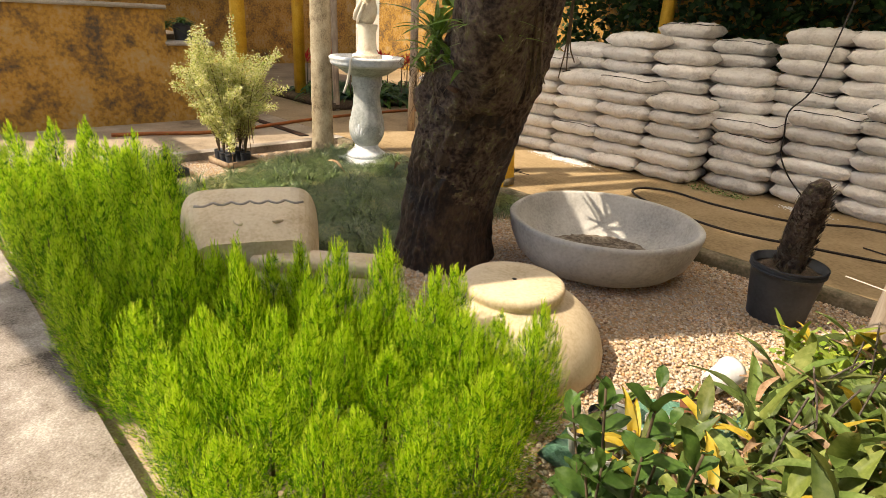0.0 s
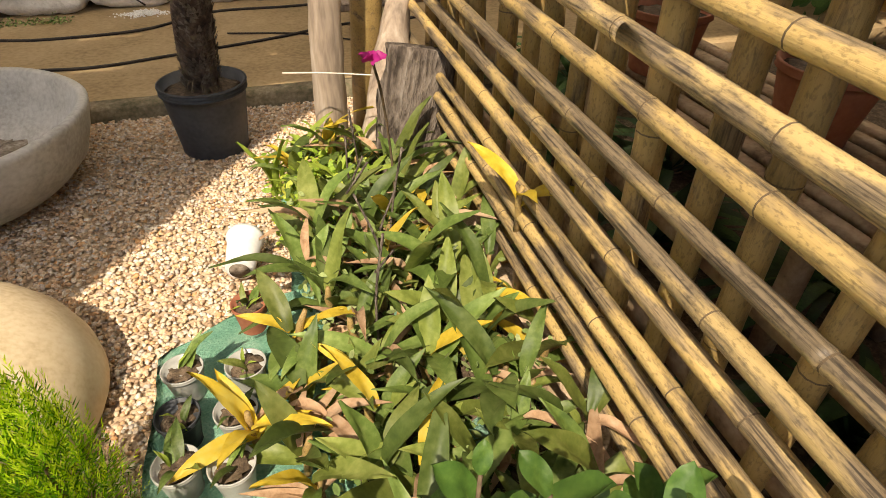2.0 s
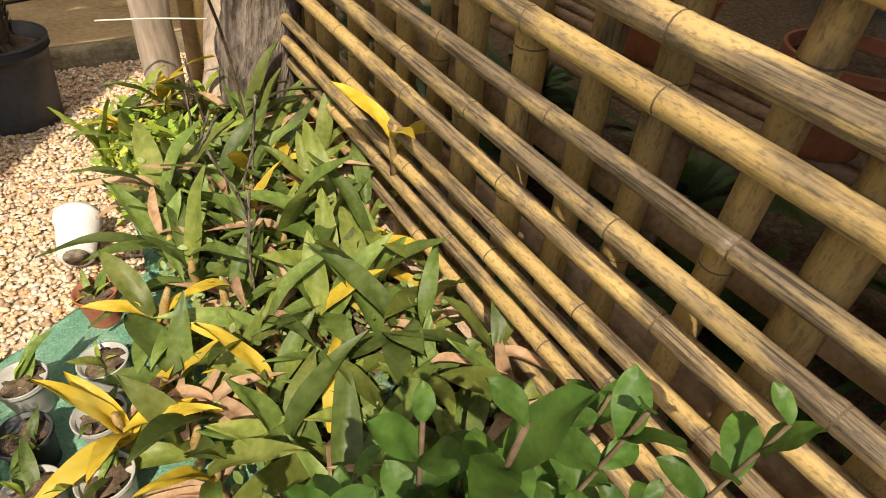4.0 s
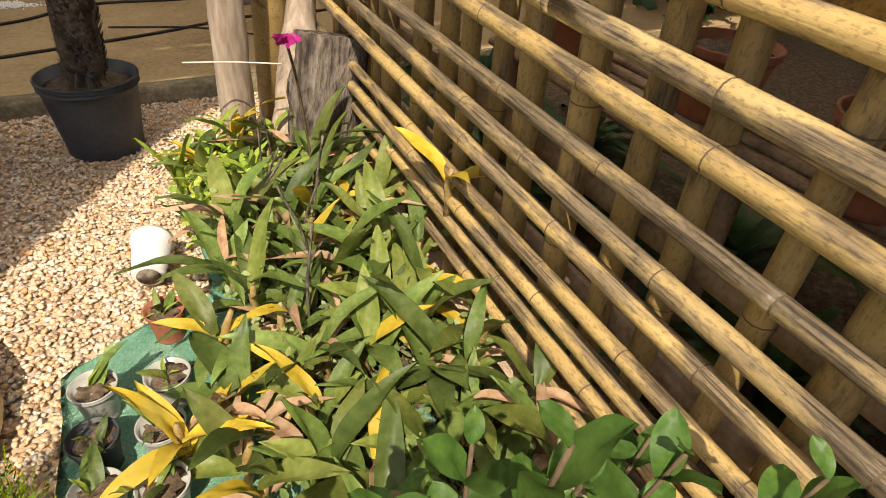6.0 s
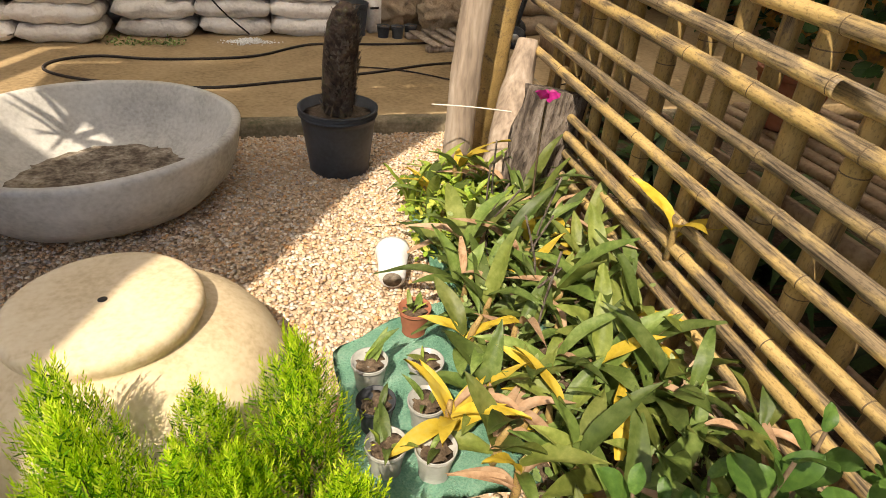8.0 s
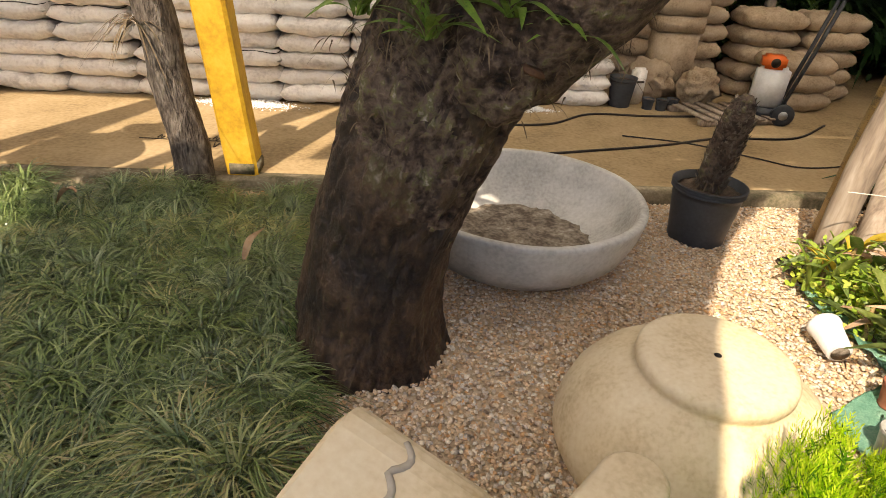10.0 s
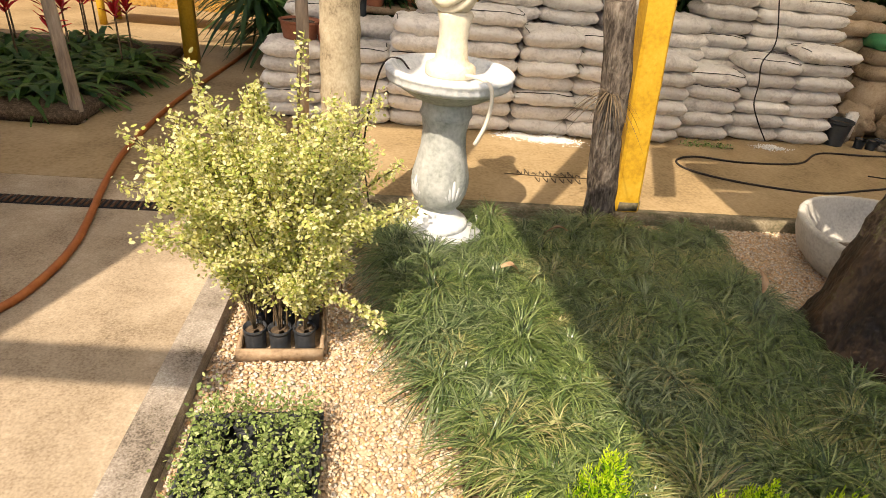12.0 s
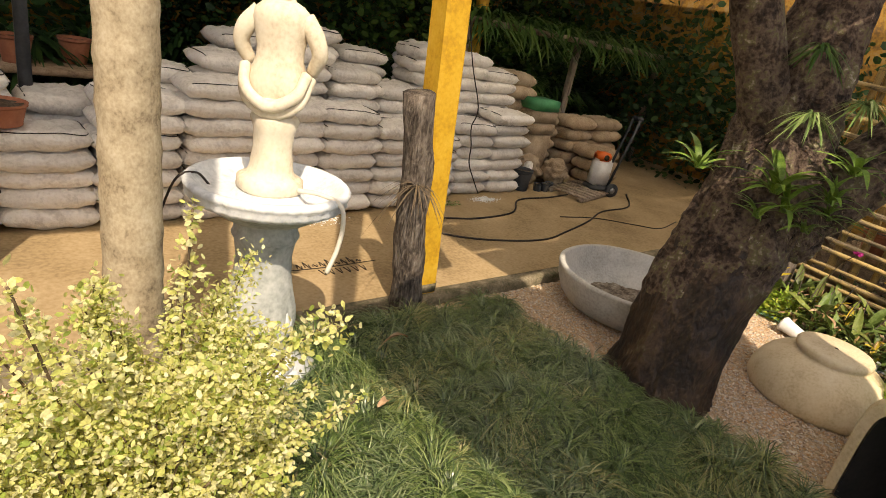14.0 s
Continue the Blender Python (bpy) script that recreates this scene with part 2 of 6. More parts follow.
M_RUST = mat("rusted_grate", [(0.05, 0.025, 0.015), (0.16, 0.08, 0.04)], 20, 0.8, 0.4)
M_INK = mat("black_paint", [(0.02, 0.016, 0.012), (0.06, 0.045, 0.03)], 30, 0.8, 0.0)
M_PERLITE = ramp_island("white_granules", [(0.7, 0.69, 0.66), (0.82, 0.81, 0.79)], 0.8)
M_ROPE = mat("pale_tube", [(0.62, 0.57, 0.47), (0.75, 0.70, 0.60)], 20, 0.6, 0.1)
# For opaque panels added out of view to block light.
M_OPAQUE = mat("opaque_shade_panel", [(0.05, 0.035, 0.025), (0.12, 0.08, 0.06)], 4, 0.8, 0.2)
# For unseen overhead sheets; the high translucency brightens the shade below.
M_SHEET = mat("translucent_shade_sheet", [(0.92, 0.88, 0.80), (0.96, 0.93, 0.86)], 4, 0.6, 0.0, trans=0.97)

M_CYP = ramp_island("cypress_leaf", [(0.03, 0.10, 0.006), (0.09, 0.25, 0.010), (0.19, 0.43, 0.014), (0.34, 0.60, 0.025)], 0.6, 0.5)
M_CYPTIP = ramp_island("cypress_new_growth", [(0.32, 0.55, 0.015), (0.50, 0.72, 0.025), (0.68, 0.83, 0.05), (0.76, 0.86, 0.10)], 0.6, 0.5)
M_SEED = ramp_island("seedling_leaf", [(0.11, 0.17, 0.045), (0.22, 0.30, 0.09), (0.34, 0.42, 0.15), (0.46, 0.51, 0.24)], 0.6, 0.25)
# The palest ramp colours also stand in for sky glints on glossy blades.
M_MONDO = ramp_island("mondo_leaf", [(0.018, 0.038, 0.014), (0.052, 0.092, 0.032), (0.14, 0.20, 0.08), (0.31, 0.36, 0.19), (0.07, 0.118, 0.045), (0.19, 0.25, 0.11)], 0.30, 0.15, spec=0.6)
M_MONDO2 = ramp_island("mondo_dark_leaf", [(0.016, 0.036, 0.010), (0.048, 0.092, 0.022), (0.13, 0.19, 0.05), (0.28, 0.34, 0.13), (0.065, 0.118, 0.03), (0.18, 0.25, 0.07)], 0.30, 0.15, spec=0.6)
M_MONDO3 = ramp_island("mondo_pale_leaf", [(0.04, 0.06, 0.016), (0.13, 0.17, 0.045), (0.29, 0.32, 0.11), (0.42, 0.42, 0.20), (0.32, 0.26, 0.13), (0.18, 0.22, 0.06)], 0.34, 0.18, spec=0.5)
M_VARI = ramp_island("variegated_leaf", [(0.28, 0.38, 0.07), (0.62, 0.62, 0.20), (0.76, 0.72, 0.32), (0.82, 0.79, 0.50), (0.56, 0.60, 0.17)], 0.55, 0.42)
M_TINY = ramp_island("small_leaf", [(0.08, 0.14, 0.035), (0.19, 0.28, 0.08), (0.32, 0.40, 0.15), (0.42, 0.48, 0.22)], 0.6, 0.25)
M_FERN = ramp_island("fern_leaf", [(0.03, 0.08, 0.015), (0.07, 0.15, 0.03), (0.12, 0.20, 0.04)], 0.6, 0.3)
M_SHADEPL = ramp_island("shade_leaf", [(0.015, 0.045, 0.012), (0.035, 0.085, 0.02), (0.06, 0.12, 0.03)], 0.5, 0.2)
M_RED = mat("red_bract", [(0.45, 0.01, 0.015), (0.60, 0.03, 0.03)], 20, 0.5, 0.0, trans=0.2)
M_STEM = mat("twig", [(0.07, 0.05, 0.03), (0.17, 0.12, 0.07)], 30, 0.85, 0.3)
M_FERN2 = mat("epiphyte_leaf", [(0.06, 0.13, 0.02), (0.15, 0.25, 0.04), (0.27, 0.36, 0.07)], 9, 0.45, 0.2, 60, vary=0.3, trans=0.2)
M_LEAF = mat("orchid_leaf", [(0.052, 0.092, 0.018), (0.108, 0.162, 0.036), (0.20, 0.255, 0.078)], 9, 0.48, 0.3, 70, vary=0.5, trans=0.18, spec=0.35)
M_LEAF2 = mat("light_orchid_leaf", [(0.09, 0.125, 0.022), (0.17, 0.21, 0.045), (0.28, 0.31, 0.09)], 9, 0.48, 0.3, 70, vary=0.35, trans=0.22, spec=0.35)
M_YLEAF = mat("yellowed_leaf", [(0.42, 0.30, 0.03), (0.62, 0.45, 0.05), (0.60, 0.50, 0.12)], 9, 0.5, 0.2, 60, vary=0.15, trans=0.25)
M_DLEAF = mat("dried_leaf", [(0.22, 0.12, 0.06), (0.42, 0.27, 0.16), (0.52, 0.38, 0.26)], 12, 0.8, 0.4, 60, vary=0.2, trans=0.15)
M_BROAD = mat("glossy_leaf", [(0.03, 0.078, 0.014), (0.062, 0.13, 0.024), (0.115, 0.20, 0.04)], 8, 0.45, 0.2, 60, vary=0.3, trans=0.25, spec=0.3)
M_LIME = mat("lime_leaf", [(0.20, 0.30, 0.04), (0.34, 0.42, 0.07)], 9, 0.5, 0.2, 60, vary=0.2, trans=0.25)
M_WEED = ramp_island("bright_weed", [(0.16, 0.28, 0.03), (0.30, 0.46, 0.05), (0.44, 0.56, 0.08), (0.56, 0.58, 0.10)], 0.55, 0.3)
M_PINK = mat("magenta_petal", [(0.30, 0.01, 0.13), (0.48, 0.03, 0.24)], 20, 0.5, 0.1, trans=0.2)


# ---- helpers for building ----
rnd = random.Random(7)


def thing(name, place=(0, 0, 0), rz=0.0, label="", category="", group="", kind=""):
    e = new(name)
    e.empty_display_size = 0.05
    e.matrix_basis = pose(*place, 0, 0, rz)
    return tagged(e, label, category, group, kind)


def finish(bm, name, material, smooth=True):
    me = bpy.data.meshes.new(name)
    bm.normal_update()
    bm.to_mesh(me)
    bm.free()
    me.materials.append(material)
    if smooth:
        me.polygons.foreach_set("use_smooth", [True] * len(me.polygons))
    return me


def part(name, data, material=None, parent=None, label="", at=None, smooth=True):
    """One mesh object from a bmesh or a mesh, under a thing or a part."""
    me = data if isinstance(data, bpy.types.Mesh) else finish(data, name, material, smooth)
    ob = new(name, me)
    if parent is not None:
        ob.parent = parent
    if at is not None:
        ob.matrix_basis = at
    return tagged(ob, label)


def raw(name, verts, faces, material, smooth=False):
    me = bpy.data.meshes.new(name)
    me.from_pydata([tuple(v) for v in verts], [], faces)
    me.materials.append(material)
    if smooth:
        me.polygons.foreach_set("use_smooth", [True] * len(me.polygons))
    return me


def quads(name, v, material, smooth=False, n=4):
    """A mesh of loose faces: v is an array (faces, n, 3)."""
    v = np.asarray(v, dtype=np.float32).reshape(-1, 3)
    k = len(v) // n
    me = bpy.data.meshes.new(name)
    me.vertices.add(len(v))
    me.vertices.foreach_set("co", v.ravel())
    me.loops.add(len(v))
    me.loops.foreach_set("vertex_index", np.arange(len(v), dtype=np.int32))
    me.polygons.add(k)
    me.polygons.foreach_set("loop_start", np.arange(0, len(v), n, dtype=np.int32))
    me.polygons.foreach_set("loop_total", np.full(k, n, dtype=np.int32))
    me.update(calc_edges=True)
    me.materials.append(material)
    if smooth:
        me.polygons.foreach_set("use_smooth", [True] * k)
    return me


def strips(name, pts, material):
    """Loose ribbons: pts is (ribbons, rows, 2, 3)."""
    pts = np.asarray(pts, dtype=np.float32)
    k, rows = pts.shape[:2]
    base = (np.arange(k) * rows * 2)[:, None, None]
    r = np.arange(rows - 1)[None, :, None] * 2
    f = (base + r + np.array([0, 1, 3, 2])[None, None, :]).reshape(-1)
    me = bpy.data.meshes.new(name)
    me.vertices.add(k * rows * 2)
    me.vertices.foreach_set("co", pts.ravel())
    me.loops.add(len(f))
    me.loops.foreach_set("vertex_index", f.astype(np.int32))
    me.polygons.add(len(f) // 4)
    me.polygons.foreach_set("loop_start", np.arange(0, len(f), 4, dtype=np.int32))
    me.polygons.foreach_set("loop_total", np.full(len(f) // 4, 4, dtype=np.int32))
    me.update(calc_edges=True)
    me.materials.append(material)
    me.polygons.foreach_set("use_smooth", [True] * len(me.polygons))
    return me


def box(size, at=(0, 0, 0), bevel=0.0, bm=None, turn=None, segments=2):
    fresh = bmesh.new()
    bmesh.ops.create_cube(fresh, size=1.0)
    bmesh.ops.scale(fresh, vec=size, verts=fresh.verts)
    if bevel:
        bmesh.ops.bevel(fresh, geom=fresh.edges[:], offset=bevel, segments=segments, affect="EDGES")
    if turn is not None:
        bmesh.ops.transform(fresh, matrix=turn, verts=fresh.verts)
    bmesh.ops.translate(fresh, vec=at, verts=fresh.verts)
    return fresh


def lathe(profile, n=40, caps=True, wave=None):
    """A turned shape from (radius, height) pairs, bottom to top along the outside, then inside."""
    bm = bmesh.new()
    rings = []
    for r, z in profile:
        ring = []
        for i in range(n):
            a = 2 * math.pi * i / n
            rr = r * (wave(a, z) if wave else 1)
            ring.append(bm.verts.new((rr * math.cos(a), rr * math.sin(a), z)))
        rings.append(ring)
    for a, b in zip(rings, rings[1:]):
        for i in range(n):
            bm.faces.new((a[i], a[(i + 1) % n], b[(i + 1) % n], b[i]))
    if caps:
        bm.faces.new(list(reversed(rings[0])))
        bm.faces.new(rings[-1])
    return bm


def tube(points, radii, n=10, rough=0.0, seed=0, caps=True):
    """A round limb along points, with a radius at each."""
    bm = bmesh.new()
    r = random.Random(seed)
    pts = [Vector(p) for p in points]
    rings = []
    side = None
    for i, p in enumerate(pts):
        d = (pts[min(i + 1, len(pts) - 1)] - pts[max(i - 1, 0)]).normalized()
        if side is None:
            side = d.orthogonal().normalized()
        side = (side - d * side.dot(d)).normalized()
        up = d.cross(side)
        ring = []
        for k in range(n):
            a = 2 * math.pi * k / n
            q = radii[i] * (1 + rough * (noise.noise(Vector((math.cos(a) * 1.6, math.sin(a) * 1.6, i * 0.5 + seed))) + r.uniform(-0.25, 0.25)))
            ring.append(bm.verts.new(p + side * (q * math.cos(a)) + up * (q * math.sin(a))))
        rings.append(ring)
    for a, b in zip(rings, rings[1:]):
        for k in range(n):
            bm.faces.new((a[k], a[(k + 1) % n], b[(k + 1) % n], b[k]))
    if caps:
        bm.faces.new(list(reversed(rings[0])))
        bm.faces.new(rings[-1])
    return bm


def smooth_line(points, steps=6):
    """Points of a smooth curve through the given ones."""
    p = [Vector(q) for q in points]
    p = [2 * p[0] - p[1]] + p + [2 * p[-1] - p[-2]]
    out = []
    for a, b, c, d in zip(p, p[1:], p[2:], p[3:]):
        for k in range(steps):
            t = k / steps
            out.append(0.5 * (2 * b + (c - a) * t + (2 * a - 5 * b + 4 * c - d) * t * t + (3 * b - a - 3 * c + d) * t ** 3))
    return out + [p[-2]]


def cable(name, points, radius, material, label, category, steps=8):
    pts = smooth_line(points, steps)
    ob = part(name, tube(pts, [radius] * len(pts), 7), material)
    return tagged(ob, label, category)


# ---- ground ----
GY = 5.42          # back kerb of the gravel bed
SX = -0.64         # side edge of the gravel bed
FY = 2.19          # front edge of the gravel bed
YARD = 0.07


def sheet(name, x0, x1, y0, y1, z, thick, material, label, category):
    ob = part(name, box((x1 - x0, y1 - y0, thick), ((x0 + x1) / 2, (y0 + y1) / 2, z - thick / 2)), material, smooth=False)
    return tagged(ob, label, category, kind="structure")


sheet("ground", -400, 400, -400, 400, -0.05, 0.2, M_SOIL, "brown earth that reaches to the horizon", "ground")
sheet("floor_yard", -12, 9, GY + 0.10, 14, YARD, 0.11, M_YARD, "ochre-stained smooth concrete yard floor", "floor")
sheet("pavement_side", -12, SX - 0.14, -4, GY + 0.10 - 0.003, YARD - 0.002, 0.11, M_SLAB, "pale worn concrete walkway slab", "pavement")
sheet("pavement_edge", SX - 0.14 + 0.003, SX, FY - 0.003, GY + 0.097, YARD + 0.004, 0.115, M_EXPOSED, "rough exposed aggregate edge of the walkway", "pavement")
sheet("pavement_front", SX - 0.137, 9, -4, FY - 0.006, YARD, 0.11, M_EXPOSED, "pale exposed aggregate walkway beside the shrubs", "pavement")
sheet("gravel_floor", SX, 6.4, FY, GY, -0.004, 0.04, M_SOIL, "sandy bed under loose pebbles", "ground")
kb = bmesh.new()
n = 60
rows = []
for i in range(n + 1):
    x = SX + (6.4 - SX) * i / n
    w = 0.012 * noise.noise(Vector((x * 3, 0, 0)))
    rows.append([kb.verts.new(p) for p in ((x, GY - 0.01 + w, -0.03), (x, GY + w, YARD - 0.012 + 0.4 * w), (x, GY + 0.03 + w, YARD + 0.002), (x, GY + 0.10, YARD - 0.001), (x, GY + 0.10, -0.03))])
for a, b in zip(rows, rows[1:]):
    for k in range(4):
        kb.faces.new((a[k], b[k], b[k + 1], a[k + 1]))
tagged(part("kerb", kb, M_KERB), "mossy broken concrete kerb of the gravel bed", "kerb", kind="structure")

# loose pebbles
g = np.random.default_rng(3)


def pebbles(count, x0, x1, y0, y1, keep, size=(0.005, 0.0098)):
    base = np.array([(1, 0, 0), (-1, 0, 0), (0, 1, 0), (0, -1, 0), (0, 0, 1), (0, 0, -1),
                     (.58, .58, .58), (.58, .58, -.58), (.58, -.58, .58), (.58, -.58, -.58), (-.58, .58, .58), (-.58, .58, -.58), (-.58, -.58, .58), (-.58, -.58, -.58)])
    faces = np.array([(0, 2, 6), (0, 6, 8), (0, 8, 3), (4, 6, 2), (4, 8, 6), (4, 3, 8), (0, 7, 2), (0, 9, 7), (0, 3, 9), (1, 2, 10), (1, 10, 12), (1, 12, 3),
                      (4, 2, 10), (4, 10, 12), (4, 12, 3), (1, 11, 2), (1, 13, 11), (1, 3, 13)])
    faces = np.array([f if np.dot(np.cross(base[f[1]] - base[f[0]], base[f[2]] - base[f[0]]), base[f].sum(0)) > 0 else f[::-1] for f in faces])
    p = np.stack([g.uniform(x0, x1, count), g.uniform(y0, y1, count), np.zeros(count)], 1)
    p = p[keep(p[:, 0], p[:, 1])]
    k = len(p)
    s = g.uniform(*size, k)[:, None] * np.stack([g.uniform(0.8, 1.5, k), g.uniform(0.7, 1.1, k), g.uniform(0.42, 0.66, k)], 1)
    a = g.uniform(0, 6.3, k)
    tilt = g.uniform(-0.5, 0.5, k)
    v = base[None] * s[:, None] * g.uniform(0.85, 1.15, (k, len(base), 1))
    x, y, z = v[..., 0], v[..., 1], v[..., 2]
    x, z = x * np.cos(tilt)[:, None] - z * np.sin(tilt)[:, None], x * np.sin(tilt)[:, None] + z * np.cos(tilt)[:, None]
    x, y = x * np.cos(a)[:, None] - y * np.sin(a)[:, None], x * np.sin(a)[:, None] + y * np.cos(a)[:, None]
    v = np.stack([x, y, z], -1) + p[:, None]
    v[..., 2] += (s[:, 2] * 0.5 + g.uniform(-0.001, 0.006, k))[:, None]
    f = (faces[None] + (np.arange(k) * len(base))[:, None, None]).reshape(-1)
    me = bpy.data.meshes.new("pebbles")
    me.vertices.add(k * len(base))
    me.vertices.foreach_set("co", v.astype(np.float32).ravel())
    me.loops.add(len(f))
    me.loops.foreach_set("vertex_index", f.astype(np.int32))
    me.polygons.add(len(f) // 3)
    me.polygons.foreach_set("loop_start", np.arange(0, len(f), 3, dtype=np.int32))
    me.polygons.foreach_set("loop_total", np.full(len(f) // 3, 3, dtype=np.int32))
    me.update(calc_edges=True)
    me.materials.append(M_PEBBLE)
    me.polygons.foreach_set("use_smooth", [True] * len(me.polygons))
    return me


def bare(x, y):
    lawn = (x > 0.36 - 0.28 * (y - 3.46)) & (x < 2.0) & (y > 3.2) & (y < 5.2)
    bed = (x > 4.45) & (y < 4.5)
    shrubs = (x < 3.6) & (y < 3.0)
    return ~(lawn | bed | shrubs)


tagged(part("gravel", pebbles(118000, SX + 0.01, 5.2, 2.7, GY - 0.01, bare)), "loose tan and orange river pebbles", "gravel", kind="stuff")

# ---- sacks ----
def sack_mesh(seed, lx=0.56, ly=0.44, h=0.135, material=M_SACK):
    bm = bmesh.new()
    nx, ny = 18, 14
    top, low = [], []
    for j in range(ny + 1):
        a, b = [], []
        for i in range(nx + 1):
            u, v = 2 * i / nx - 1, 2 * j / ny - 1
            edge = max(0.0, (1 - abs(u) ** 4.0) * (1 - abs(v) ** 4.0)) ** 0.42
            pinch = 1 - 0.045 * (u * u * v * v)
            q = Vector((u * 2.1 + seed * 9, v * 1.7, seed))
            x = u * lx / 2 * pinch * (1 + 0.02 * noise.noise(q * 1.3))
            y = v * ly / 2 * pinch * (1 + 0.03 * noise.noise(q * 1.1 + Vector((3, 0, 0))))
            w = 0.017 * noise.noise(q * 2.2) + 0.008 * noise.noise(q * 5) + 0.004 * noise.noise(q * 11)
            rim = 0.016 * noise.noise(q * 1.5 + Vector((0, 7, 0)))
            a.append(bm.verts.new((x, y, edge * (h / 2 + w) + rim)))
            b.append(a[-1] if i in (0, nx) or j in (0, ny) else bm.verts.new((x, y, -edge * (h / 2 - 0.6 * w) + rim)))
        top.append(a)
        low.append(b)
    for j in range(ny):
        for i in range(nx):
            bm.faces.new((top[j][i], top[j][i + 1], top[j + 1][i + 1], top[j + 1][i]))
            bm.faces.new((low[j][i], low[j + 1][i], low[j + 1][i + 1], low[j][i + 1]))
    return finish(bm, "sack", material)


SACKS = [sack_mesh(s) for s in range(6)]
SEAMS = []
for s in range(2):
    q = [(-0.235, -0.185 + 0.02 * s, 0.0), (-0.1, -0.19, 0.0), (0.08, -0.185, 0.0), (0.235, -0.18, 0.0), (0.24, 0.0, 0.0), (0.235, 0.17, 0.0)]
    pts = []
    for x, y, _ in smooth_line(q, 5):
        u, v = 2 * x / 0.56, 2 * y / 0.44
        pts.append((x, y, 0.003 + 0.0675 * max(0.0, (1 - abs(u) ** 4) * (1 - abs(v) ** 4)) ** 0.42))
    SEAMS.append(finish(tube(pts, [0.0035] * len(pts), 5), "seam", M_WIRE))
JUTES = [sack_mesh(s, 0.6, 0.42, 0.17, M_JUTE) for s in (11, 12)]


def front(x):
    return 6.90 if x < 2.3 else 6.90 + min(0.28, (x - 2.3) * 0.35)


def stack(x, y, count, z=YARD, seam=True, turn=0.0, step=0.122):
    for k in range(count):
        top = k == count - 1
        ob = part("sack", rnd.choice(SACKS))
        ob.matrix_basis = pose(x + rnd.uniform(-0.018, 0.018), y + rnd.uniform(-0.025, 0.02), z + 0.062 + k * step, rnd.uniform(-2, 2), rnd.uniform(-2.0, 2.0),
                               turn + rnd.uniform(-4, 4) + rnd.choice((0, 180))) @ Matrix.Diagonal((rnd.uniform(0.94, 1.02), rnd.uniform(0.95, 1.03), rnd.uniform(0.98, 1.10), 1))
        tagged(ob, "dusty white woven plastic sack of soil" if not top else "dusty white sack on top of its pile with a dark seam", "sack", "sacks stacked in the yard")
        if top or rnd.random() < 0.3:
            part("seam", rnd.choice(SEAMS), parent=ob, label="dark stitched seam")


FRONT = [(-0.76, 5), (-0.24, 5), (0.28, 7), (0.80, 8), (1.32, 7), (1.82, 7), (2.33, 6), (2.88, 5), (3.43, 6), (3.93, 7)]
for x, c in FRONT:
    stack(x, front(x) + 0.22, c)
BACK = [(-0.62, 7), (-0.06, 6), (0.48, 8), (1.02, 9), (1.55, 10), (2.08, 9), (2.62, 8), (3.10, 11), (3.62, 11), (4.02, 10)]
for x, c in BACK:
    stack(x, front(x) + 0.66, c)
THIRD = [(1.3, 10), (1.85, 11), (2.4, 10), (3.4, 11), (3.95, 10), (4.62, 7), (4.75, 6)]
for x, c in THIRD:
    stack(x, front(x) + 1.12 + (0.25 if x > 4.1 else 0), c)

